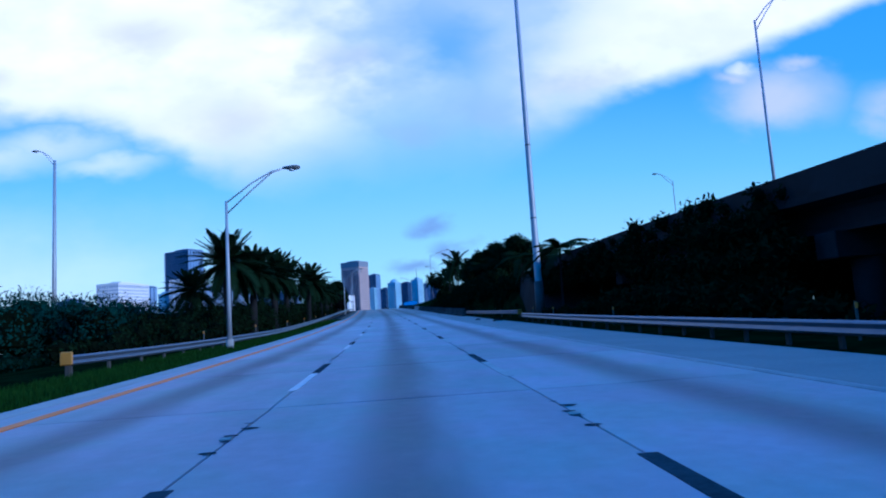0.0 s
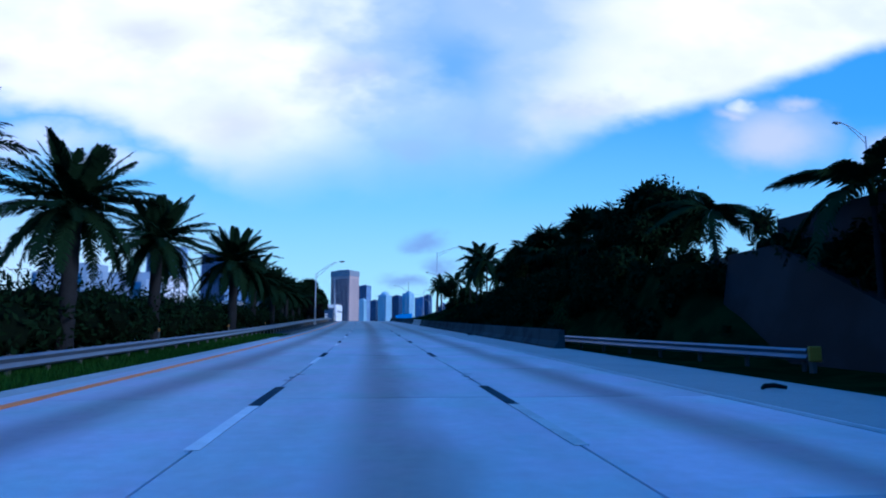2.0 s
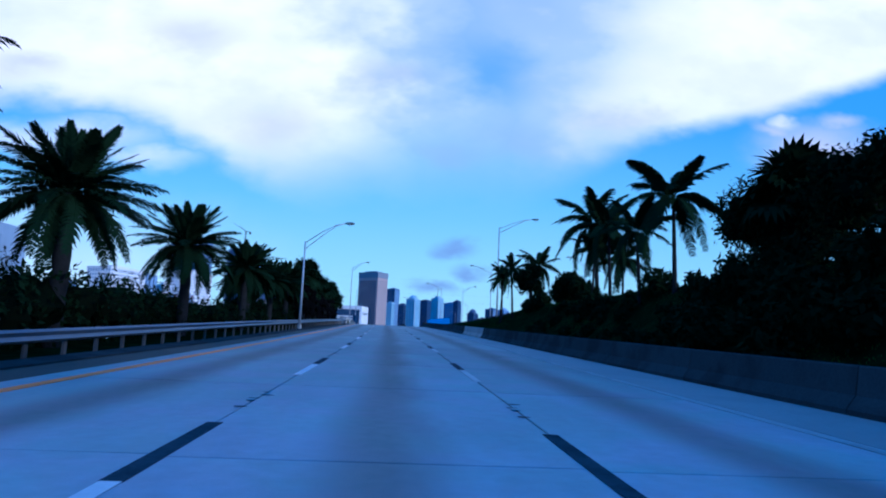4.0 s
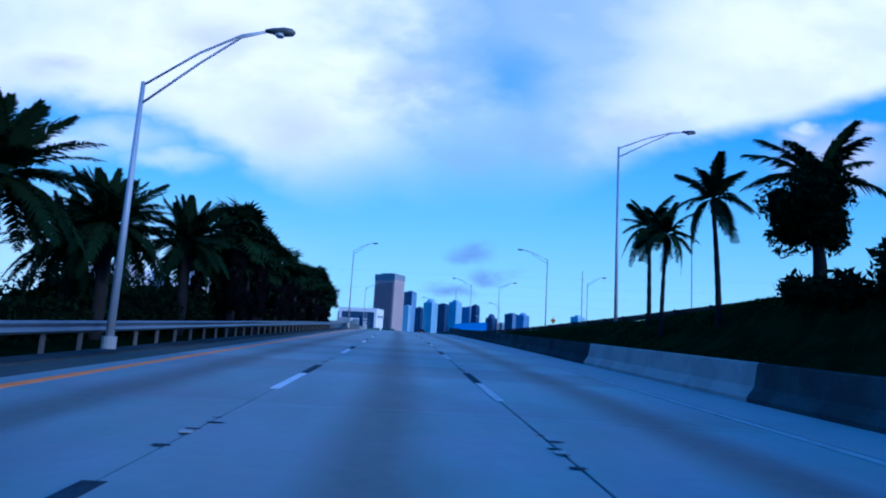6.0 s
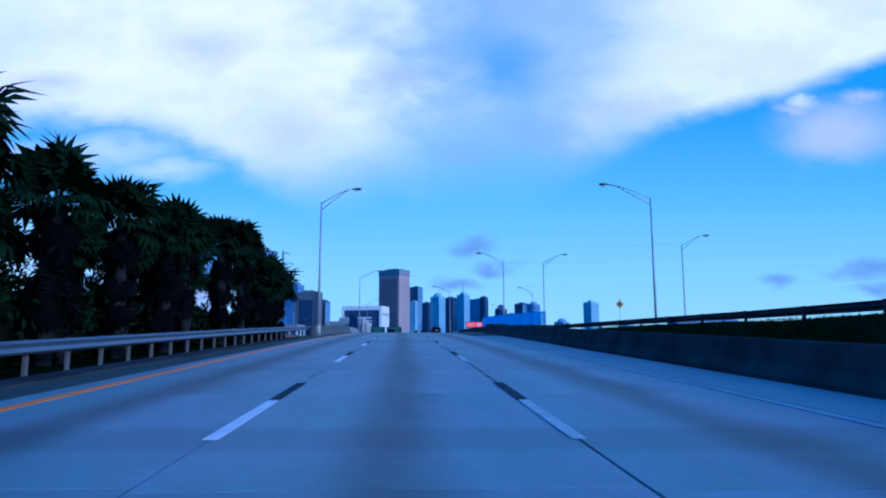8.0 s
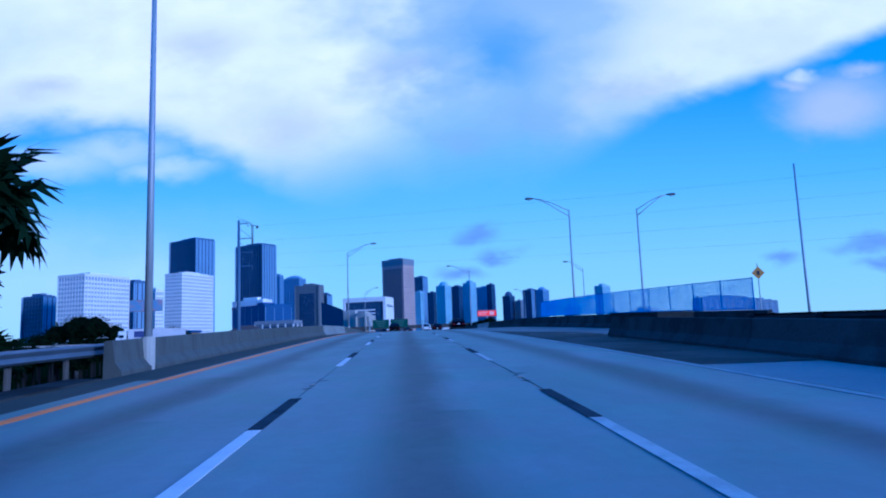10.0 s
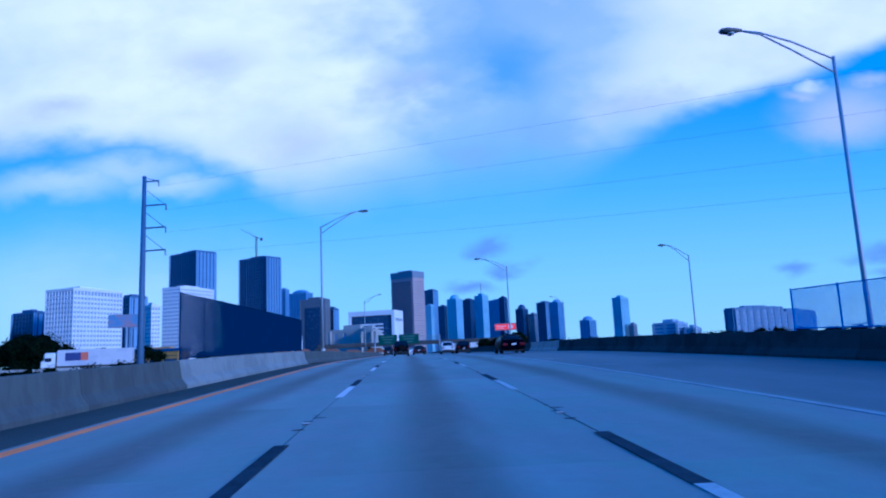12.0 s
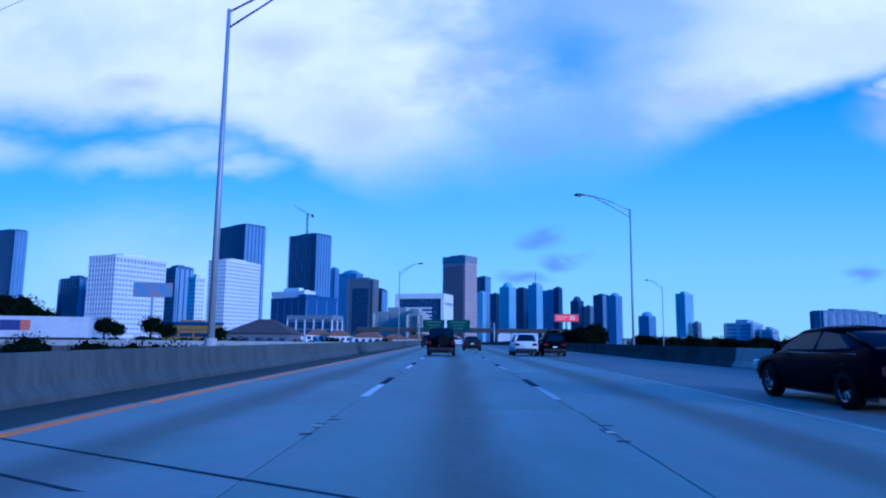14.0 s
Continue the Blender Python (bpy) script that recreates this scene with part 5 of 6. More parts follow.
def high_rise(label, xc, y, a, b, top, style, turn=25.0, crown=0.0, notch=False, stripes=None, name="high_rise", base=-.6, dome=0.0, mast=0.0):
    """A tower turned on its near corner (xc, y), with faces a and b metres long."""
    core, band, pier, storey, bh, proud, gap, pw = STYLES[style]
    g = holder(name, label, "building", group="city buildings", at=pose(xc, y, 0, 0, 0, -turn))
    bm = bmesh.new()
    box(bm, -a, 0, 0, b, base - 2, top)
    part("core", bm, core, g)
    bm = bmesh.new()
    z = base + 3
    while z + bh < top - 1:
        box(bm, -a - proud, proud, -proud, b + proud, z, z + bh)
        z += storey
    tagged(part("floor_band", bm, band, g), kind="stuff")
    bm = bmesh.new()
    p2 = proud + .12
    n = max(2, round(a / gap))
    for i in range(n + 1):
        x = -a + a * i / n
        box(bm, x - pw / 2, x + pw / 2, -p2, .3, base, top)
    tagged(part("front_pier", bm, band if style == "dark" else pier, g), kind="stuff")
    bm = bmesh.new()
    n = max(2, round(b / gap))
    pw = pw * 6 if style == "dark" else pw
    for i in range(n + 1):
        yy = b * i / n
        box(bm, -.3, p2, yy - pw / 2, yy + pw / 2, base, top)
        box(bm, -a - p2, -a + .3, yy - pw / 2, yy + pw / 2, base, top)
    tagged(part("side_pier", bm, pier, g), kind="stuff")
    bm = bmesh.new()
    box(bm, -a - p2 - .1, p2 + .1, -p2 - .1, b + p2 + .1, top - 1.2, top + 1.0)
    part("parapet", bm, band, g)
    bm = bmesh.new()
    if dome:
        out = bmesh.ops.create_uvsphere(bm, u_segments=20, v_segments=12, radius=1.0)
        for v in out["verts"]:
            v.co = Vector((-a / 2 + v.co.x * a * .47, b / 2 + v.co.y * b * .47, top + .6 + max(v.co.z, -.1) * dome))
        part("domed_top", bm, band, g, "rounded roof top", smooth=True)
    else:
        box(bm, -a * .72, -a * .25, b * .25, b * .7, top + .5, top + 3.5 + crown)
        box(bm, -a * .42, -a * .10, b * .45, b * .9, top + .5, top + 2.0 + crown * .4)
        part("plant_room", bm, band, g)
    if mast:
        bm = bmesh.new()
        cyl(bm, (-a / 2, b / 2, top + .4), (-a / 2, b / 2, top + mast), .7, .35, 8)
        part("mast", bm, DARK_STEEL, g)
    if stripes:
        bm = bmesh.new()
        box(bm, -a * .82, -a * .18, -p2 - .25, -p2 + .1, top * stripes[0], top * stripes[1])
        part("dark_panel", bm, GLASS_D, g, "tall dark glazed panel")
    return g


H = high_rise
BLUE_L, DARK_L, WHITE_L = "tall blue glass high-rise tower", "tall dark glazed high-rise tower", "pale concrete tower block with rows of windows"
H("dark glass tower with a pale side wall", -655, 1100, 90.0, 12.8, 149, "dark", 25)
H(WHITE_L, -306, 760, 29.3, 47.7, 71.5, "white", 20)
H("small grey office block behind the hedge", -33.9, 118.6, 5.0, 2.6, 10.4, "terrace", 4, crown=-2.9, name="low_building")
H("small grey office block behind the hedge", -30.6, 127.5, 5.6, 2.6, 10.3, "terrace", 4, crown=-2.9, name="low_building")
H("dark slab block beside a pale one", -392, 850, 32.8, 9.9, 62, "dark", 25)
H("dark gridded office tower block", -330, 905, 35.4, 14.8, 78, "dark", 40)
H(WHITE_L, -289, 860, 15.5, 8.0, 64, "white", 40)
H("white office block with a fine window grid", -279, 900, 21.7, 48.9, 84.5, "white", 20)
H("tall dark blue glass tower with ribbed edges", -304, 1010, 55.1, 23.9, 139, "dark", 35)
H("tall dark tower under construction with a crane on top", -261, 1150, 54.2, 24.7, 150, "dark", 30)
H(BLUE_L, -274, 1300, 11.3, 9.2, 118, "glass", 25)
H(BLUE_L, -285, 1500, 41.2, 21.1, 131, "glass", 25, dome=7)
H("brown-grey tower with a dark glazed front", -164, 1050, 33.8, 11.5, 79, "brown", 20, stripes=(.18, .88))
H(DARK_L, -154, 1060, 10.9, 8.0, 67, "dark", 25)
H("long low building clad in vivid blue", -144, 720, 45, 24.8, 37.4, "bluebox", 40, name="low_building")
H("white rooftop hall behind a blue one", -150, 735, 33.4, 9.3, 42.5, "white", 30, name="low_building")
H(DARK_L, -139, 1200, 14.2, 12.9, 62, "dark", 25)
H(BLUE_L, -50, 1700, 21.4, 22.7, 143, "dark", 25)
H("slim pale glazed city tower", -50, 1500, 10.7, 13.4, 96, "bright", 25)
H(DARK_L, -26, 1600, 13.4, 16.4, 100, "navy", 25)
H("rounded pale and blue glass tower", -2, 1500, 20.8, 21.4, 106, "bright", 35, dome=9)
H(DARK_L, 27, 1600, 20.5, 18.4, 111, "navy", 35)
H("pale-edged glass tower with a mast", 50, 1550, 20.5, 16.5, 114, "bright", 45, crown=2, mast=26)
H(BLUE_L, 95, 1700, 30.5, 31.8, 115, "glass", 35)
H(BLUE_L, 100, 1660, 11.6, 13.9, 117, "navy", 35)
H(DARK_L, 133, 1600, 17.1, 20.9, 87, "navy", 35, dome=10)
H("plain grey city tower block", 155, 1600, 13.5, 17.2, 76, "grey", 35)
H(BLUE_L, 166, 1500, 19.0, 24.6, 92, "dark", 35)
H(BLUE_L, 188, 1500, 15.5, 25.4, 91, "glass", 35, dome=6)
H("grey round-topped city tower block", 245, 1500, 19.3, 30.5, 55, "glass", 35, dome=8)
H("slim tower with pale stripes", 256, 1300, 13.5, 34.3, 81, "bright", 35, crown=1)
H("low grey block beside a slim tower", 273, 1300, 7.2, 14.6, 38, "grey", 35)
H("low grey concrete apartment block", 208, 900, 21.5, 55.2, 27, "terrace", 30, crown=1)
H("low grey concrete apartment block", 227, 905, 8.6, 36.8, 21.5, "terrace", 30)
H("long blue-grey concrete apartment block", 224, 800, 9.5, 51.0, 34, "ribbed", 70, crown=-1)
H("long blue-grey concrete apartment block", 273, 820, 14.5, 36.0, 30, "ribbed", 70)
H("plain grey-beige concrete hall building", -60, 640, 24.5, 10.0, 24.6, "plain", 20, name="low_building")
H("plain low grey-beige concrete hall building", -56, 632, 6.5, 10.0, 23.4, "plain", 20, name="low_building")
H("low dark glazed building with pale piers below a blue one", -100, 620, 26, 12, 21.5, "piers", 12, name="low_building", crown=-2.5)
g = H("low yellow building with a blue roof edge", -157, 600, 26, 10, 15.6, "yellow", 10, name="low_building")
bm = bmesh.new()
box(bm, -27.2, 1.2, -1.2, 11.2, 16.65, 18.1, .1)
part("roof_edge", bm, BLUEF, g, "blue roof edge")

# stone tower: dark window grid in a stone frame, plain stone end wall, grey crown
st = holder("high_rise", "tall stone-clad office tower with a dark window grid", "building", group="city buildings", at=pose(-68, 1259, 0, 0, 0, -35))
bm = bmesh.new()
box(bm, -43.3, 0, 0, 28.3, -2, 124)
part("core", bm, LAVENDER, st)
bm = bmesh.new()
box(bm, -40.4, -2.9, -.35, .2, 8, 119)
grid = part("window_wall", bm, GLASS_D, st, "dark glazed window wall")
bm = bmesh.new()
for k in range(29):
    box(bm, -40.4, -2.9, -.6, -.34, 10 + k * 3.75, 11.5 + k * 3.75)
tagged(part("floor_band", bm, BROWN, st), kind="stuff")
bm = bmesh.new()
for k in range(13):
    box(bm, -40.4 + k * 3.02, -39.7 + k * 3.02, -.75, -.34, 8, 119)
tagged(part("front_pier", bm, LAVENDER, st), kind="stuff")
bm = bmesh.new()
for k in range(30):
    box(bm, -.1, .12, 1.5, 26.8, 9 + k * 3.75, 9.7 + k * 3.75)
tagged(part("side_groove", bm, BROWN, st), kind="stuff")
bm = bmesh.new()
box(bm, -43.7, .4, -.4, 28.7, 124, 134.2)
part("crown", bm, GREYC, st, "plain blue-grey crown")
bm = bmesh.new()
box(bm, -34, -9, 6, 22, 134.2, 136.4)
part("plant_room", bm, GREYC, st)

# office building with a dark framed front and a white end wall
off = holder("office_building", "wide office building with a dark glazed front in a white frame", "building", group="city buildings", at=pose(-53, 740, 0, 0, 0, -12))
bm = bmesh.new()
box(bm, -35, 0, .6, 22, -2, 41.4)
part("core", bm, GLASS_D, off)
for nm, b in (("frame_top", (-35.6, .6, -.6, 22.4, 38.8, 42.4)), ("frame_side", (-35.6, -33.6, -.6, 22.4, -2, 38.78)), ("end_wall", (-1.6, .6, -.6, 22.4, -2, 38.78))):
    bm = bmesh.new()
    box(bm, *b)
    part(nm, bm, PALE, off, "white rendered frame")
bm = bmesh.new()
for i in range(12):
    box(bm, -32.5, -8.5, .1, .7, 3 + i * 2.6, 4.1 + i * 2.6)
tagged(part("floor_band", bm, PALE, off), kind="stuff")
bm = bmesh.new()
for i in range(6):
    box(bm, -1.2, .75, 3 + i * 3.0, 4.2 + i * 3.0, 34.2, 36.4)
tagged(part("end_window", bm, GLASS_D, off), kind="stuff")

# crane
cr = holder("tower_crane", "slim tower crane with a raised jib on a tower's roof", "crane", at=pose(-279, 1160, 150))
bm = bmesh.new()
for s in (-.9, .9):
    for t in (-.9, .9):
        cyl(bm, (s, t, 0), (s, t, 30), .28, n=4)
for k in range(10):
    cyl(bm, (-.9, -.9, k * 3), (.9, -.9, k * 3 + 3), .18, n=4)
part("mast", bm, DARK_STEEL, cr)
bm = bmesh.new()
cyl(bm, (0, 0, 29), (-22, 0, 42), .5, .3, n=4)
cyl(bm, (0, 0, 31), (-12, 0, 38), .25, n=4)
part("jib", bm, DARK_STEEL, cr)
bm = bmesh.new()
cyl(bm, (0, 0, 29), (8, 0, 28), .5, n=4)
box(bm, 5.5, 8.5, -1, 1, 24.5, 28)
part("counter_jib", bm, DARK_STEEL, cr)

# low buildings with terracotta roofs
lo = random.Random(17)
for x, y, w, d, h in ((-66, 545, 11, 10, 11.8), (-55, 550, 9, 9, 11.0), (-77, 545, 9, 8, 12.2), (-47, 556, 9, 9, 11.4), (-88, 552, 10, 9, 12.6), (-97, 545, 8, 8, 12.0), (-72, 565, 9, 8, 13.4), (-40, 585, 12, 10, 12), (60, 600, 22, 14, 13), (45, 560, 14, 10, 12.0)):
    g = holder("low_building", "small pale building with a terracotta hipped roof" if x < 0 else "low cream building with a flat roof", "building", group="low buildings", at=pose(x, y, -.6, 0, 0, lo.uniform(-25, 25)))
    bm = bmesh.new()
    box(bm, -w / 2, w / 2, 0, d, -1, h)
    part("wall", bm, PALE if x < 0 else BEIGE, g)
    bm = bmesh.new()
    if x < 0:
        vs = [bm.verts.new(p) for p in ((-w / 2 - .5, -.5, h), (w / 2 + .5, -.5, h), (w / 2 + .5, d + .5, h), (-w / 2 - .5, d + .5, h), (-w / 4, d / 2, h + 2.2), (w / 4, d / 2, h + 2.2))]
        for f in ((0, 1, 5, 4), (1, 2, 5), (2, 3, 4, 5), (3, 0, 4), (3, 2, 1, 0)):
            bm.faces.new([vs[i] for i in f])
        part("roof", bm, TERRA, g, "terracotta hipped roof")
    else:
        box(bm, -w / 2 - .2, w / 2 + .2, -.2, d + .2, h - .3, h + .5)
        part("roof", bm, GREYC, g)
    bm = bmesh.new()
    for i in range(4):
        for j in range(3):
            xx = -w / 2 + w * (i + .5) / 4
            box(bm, xx - .7, xx + .7, -.06, .05, h - 1.9 - j * 3.2, h - .6 - j * 3.2)
    tagged(part("window", bm, GLASS_D, g), kind="stuff")

# side viaduct with its parapet
vd = holder("side_viaduct", "low concrete viaduct with a pale parapet beside the expressway", "bridge", kind="structure", at=pose(-95, 362, 0, 0, 0, 17))
bm = bmesh.new()
box(bm, -80, 62, 0, 11, 8.1, 9.3)
part("deck", bm, BRIDGE, vd)
for y0 in (0, 10.7):
    bm = bmesh.new()
    box(bm, -80, 62, y0, y0 + .3, 9.3, 10.1, .03)
    part("parapet", bm, KERB, vd)
for k in range(8):
    bm = bmesh.new()
    cyl(bm, (-72 + k * 18, 5.5, -2), (-72 + k * 18, 5.5, 8.1), .8, n=14)
    part("pier", bm, BRIDGE, vd, smooth=True)

# lorry with a box body on the viaduct
tr = holder("box_lorry", "dusty grey box lorry with a faded print on its side", "lorry", at=vd.matrix_world @ pose(18.6, 2.4, 9.3))
bm = bmesh.new()
box(bm, -7.0, 6.2, 0, 2.5, 1.1, 4.15, .05)
part("box_body", bm, material("dusty lorry paint", (0.66, 0.64, 0.68), 0.5, vary=0.2, scale=.5, second=(0.5, 0.5, 0.56), bump=0), tr)
bm = bmesh.new()
box(bm, -9.8, -7.4, .1, 2.4, .5, 2.2, .15)
box(bm, -9.3, -7.4, .15, 2.35, 2.1, 3.7, .2)
part("cab", bm, PALE, tr)
bm = bmesh.new()
box(bm, -9.1, -8.0, .10, .16, 2.0, 2.75)
part("side_window", bm, CAR_GLASS, tr)
bm = bmesh.new()
box(bm, -5.6, -2.9, -.03, .0, 2.1, 3.6)
part("panel", bm, material("dark blue print", (0.05, 0.06, 0.20), 0.6, vary=.2, scale=2, fine=10, bump=0), tr, "dark blue printed bar")
bm = bmesh.new()
box(bm, -2.9, -1.6, -.03, .0, 2.1, 3.6)
part("panel", bm, material("red print", (0.62, 0.16, 0.10), 0.6, vary=.2, scale=2, fine=10, bump=0), tr, "red printed bar")
bm = bmesh.new()
box(bm, -9.4, 6.0, .5, 2.0, .75, 1.08)
part("chassis", bm, PLASTIC, tr)
for x in (5.0, 3.8, -6.4, -8.9):
    for yy in (.15, 2.35):
        bm = bmesh.new()
        cyl(bm, (x, yy - .14, .5), (x, yy + .14, .5), .5, n=18)
        part("wheel", bm, RUBBER, tr, smooth=True)

# billboards
def billboard(label, x, y, z0, z1, w, base, mat, turn=0):
    g = holder("billboard", label, "billboard", group="billboards", at=pose(x, y, 0, 0, 0, turn))
    bm = bmesh.new()
    cyl(bm, (0, .4, base), (0, .4, z0 + .5), .55, n=12)
    part("post", bm, POLE, g, smooth=True)
    bm = bmesh.new()
    box(bm, -w / 2, w / 2, 0, .8, z0, z1, .05)
    part("panel", bm, GREYC, g)
    bm = bmesh.new()
    box(bm, -w / 2 + .3, w / 2 - .3, -.06, -.004, z0 + .3, z1 - .3)
    part("poster", bm, mat, g, "faded printed poster")
    return g


billboard("large billboard on one post with a blurred poster", -165.5, 560, 28, 34.3, 16.5, -1, material("faded poster", (0.20, 0.32, 0.52), 0.5, second=(0.34, 0.24, 0.30), scale=.22, bump=0), 12)
bb = billboard("red illuminated billboard above the trees", 22, 640, 20.6, 24.8, 13, -1, material("red poster", (0.5, 0.05, 0.05), 0.5, bump=0))
bm = bmesh.new()
box(bm, -6.0, 6.0, -.10, -.065, 21.1, 24.3)
part("lit_face", bm, glow("red screen", (1.0, 0.05, 0.06), 1.0), bb, "glowing red screen")
bm = bmesh.new()
for x0, x1, z0, z1 in ((-5.4, .6, 22.9, 23.5), (-5.4, -.6, 21.7, 22.1), (1.6, 4.6, 21.6, 23.8)):
    box(bm, x0, x1, -.14, -.105, z0, z1)
part("lit_bar", bm, glow("white screen", (1.0, 0.55, 0.62), .7), bb, "pale bar on the screen")

# sign gantry over the road
gx = curve_x(500)
ga = holder("sign_gantry", "steel gantry over the road carrying two green signs", "sign gantry", at=pose(gx, 500, curve_z(500)))
for x in (-11, 14):
    bm = bmesh.new()
    cyl(bm, (x, 0, -1.5), (x, 0, 7.2), .25, n=12)
    part("post", bm, POLE, ga, smooth=True)
bm = bmesh.new()
for z in (5.6, 7.0):
    for yy in (-.5, .5):
        cyl(bm, (-11, yy, z), (14, yy, z), .08, n=6)
for k in range(12):
    cyl(bm, (-11 + k * 2.08, -.5, 5.6), (-9.95 + k * 2.08, -.5, 7.0), .05, n=5)
part("truss", bm, POLE, ga)
for x0, x1 in ((-9.6, -2.4), (-1.6, 6.0)):
    bm = bmesh.new()
    box(bm, x0, x1, -.72, -.6, 4.3, 8.0, .04)
    sgn = part("green_sign", bm, GREEN_SIGN, ga, "green road sign with unreadable bars")
    bm = bmesh.new()
    for k, wd in enumerate((.7, .55, .4)):
        cx = (x0 + x1) / 2
        box(bm, cx - (x1 - x0) * wd / 2, cx + (x1 - x0) * wd / 2, -.74, -.725, 7.0 - k * 1.0, 7.4 - k * 1.0)
    part("writing_bar", bm, SIGN_BAR, sgn)
# overbridge far ahead
ob = holder("far_overbridge", "long pale concrete flyover crossing far ahead", "bridge", kind="structure", at=pose(curve_x(560), 560, curve_z(560), 0, 0, 6))
bm = bmesh.new()
box(bm, -40, 60, 0, 10, 4.9, 6.1)
part("deck", bm, BRIDGE, ob)
bm = bmesh.new()
box(bm, -40, 60, -.3, 0, 5.6, 6.7, .03)
part("parapet", bm, BRIDGE, ob)
for x in (-34, -16, 18, 38, 56):
    bm = bmesh.new()
    cyl(bm, (x, 5, -8), (x, 5, 4.9), .8, n=14)
    part("pier", bm, BRIDGE, ob, smooth=True)

# broad dark hipped roof beyond the viaduct
g = holder("low_building", "low building under a broad dark brown hipped roof", "building", group="low buildings", at=pose(-102, 520, -.6))
bm = bmesh.new()
box(bm, -12, 12, 0, 14, -1, 12.9)
part("wall", bm, BROWN, g)
bm = bmesh.new()
vs = [bm.verts.new(p) for p in ((-13.5, -1, 12.8), (13.5, -1, 12.8), (13.5, 15, 12.8), (-13.5, 15, 12.8), (-2.5, 7, 18.2), (3.5, 7, 18.2))]
for f in ((0, 1, 5, 4), (1, 2, 5), (2, 3, 4, 5), (3, 0, 4), (3, 2, 1, 0)):
    bm.faces.new([vs[i] for i in f])
part("roof", bm, material("dark brown shingle roof", (0.10, 0.07, 0.065), 0.9, vary=.25, scale=.4, fine=5, bump=.1), g, "dark brown hipped roof")
bm = bmesh.new()
for i in range(5):
    box(bm, -10 + i * 4.6, -8 + i * 4.6, -.06, .05, 9.5, 11.2)
tagged(part("window", bm, GLASS_D, g), kind="stuff")

# pale sawtooth roofs beside the far flyover
for k in range(4):
    g = holder("low_building", "low white shed with a pointed roof", "building", group="white sheds", at=pose(-11 + k * 6.5, 600, -.6))
    bm = bmesh.new()
    box(bm, -3, 3, 0, 8, -1, 13.6)
    part("wall", bm, PALE, g)
    bm = bmesh.new()
    vs = [bm.verts.new(p) for p in ((-3.2, -.3, 13.6), (3.2, -.3, 13.6), (3.2, 8.3, 13.6), (-3.2, 8.3, 13.6), (0, -.3, 16.2), (0, 8.3, 16.2))]
    for f in ((0, 1, 4), (1, 2, 5, 4), (2, 3, 5), (3, 0, 4, 5), (3, 2, 1, 0)):
        bm.faces.new([vs[i] for i in f])
    part("roof", bm, PALE, g)


# ---- vehicles ----
def wheel(parent, x, y, r, side, spokes=8):
    """side: +1 when the outer face looks to +x."""
    bm = bmesh.new()
    prof = [(-.11, r * .62), (-.11, r * .92), (-.085, r), (.085, r), (.11, r * .92), (.11, r * .62)]
    n = 26
    rings = [[bm.verts.new((w, rr * math.cos(2 * math.pi * k / n), rr * math.sin(2 * math.pi * k / n))) for w, rr in prof] for k in range(n)]
    for k in range(n):
        a, b = rings[k], rings[(k + 1) % n]
        for i in range(len(prof) - 1):
            bm.faces.new((a[i], a[i + 1], b[i + 1], b[i]))
    bmesh.ops.recalc_face_normals(bm, faces=bm.faces)
    w = part("wheel", bm, RUBBER, parent, smooth=True, at=pose(x, y, r))
    bm = bmesh.new()
    cyl(bm, (-.03 * side, 0, 0), (.05 * side, 0, 0), r * .16, n=12)
    for k in range(spokes):
        a = 2 * math.pi * k / spokes
        c, s = math.cos(a), math.sin(a)
        cyl(bm, (.055 * side, c * r * .1, s * r * .1), (.07 * side, c * r * .60, s * r * .60), .03, .022, 5)
    for k in range(24):
        a, b = 2 * math.pi * k / 24, 2 * math.pi * (k + 1) / 24
        cyl(bm, (.08 * side, r * .61 * math.cos(a), r * .61 * math.sin(a)), (.08 * side, r * .61 * math.cos(b), r * .61 * math.sin(b)), .018, n=5, caps=False)
    part("rim", bm, ALLOY, w, "spoked alloy rim")
    bm = bmesh.new()
    cyl(bm, (-.06 * side, 0, 0), (.0, 0, 0), r * .6, n=20)
    part("brake_disc", bm, DARK_STEEL, w)


def loft(bm, sections):
    """Rings of equal count joined into a closed skin."""
    rings = [[bm.verts.new(p) for p in s] for s in sections]
    m = len(rings[0])
    for r0, r1 in zip(rings, rings[1:]):
        for k in range(m):
            bm.faces.new((r0[k], r0[(k + 1) % m], r1[(k + 1) % m], r1[k]))
    bm.faces.new(rings[0][::-1])
    bm.faces.new(rings[-1])
    bmesh.ops.recalc_face_normals(bm, faces=bm.faces)


def body_ring(y, w, z0, z1, tuck=.05, crown=.03):
    """Half widths and heights of a car body's cross section at y."""
    k = .10
    h = z1 - z0
    half = [(w * .86, z0), (w - .02, z0 + k), (w, z0 + h * .45), (w - tuck * .35, z0 + h * .75), (w - tuck, z1 - .03), (w - tuck - .09, z1), (w * .45, z1 + crown * .8), (0, z1 + crown)]
    right = [Vector((x, y, z)) for x, z in half]
    return right + [Vector((-p.x, y, p.z)) for p in reversed(right[:-1])]


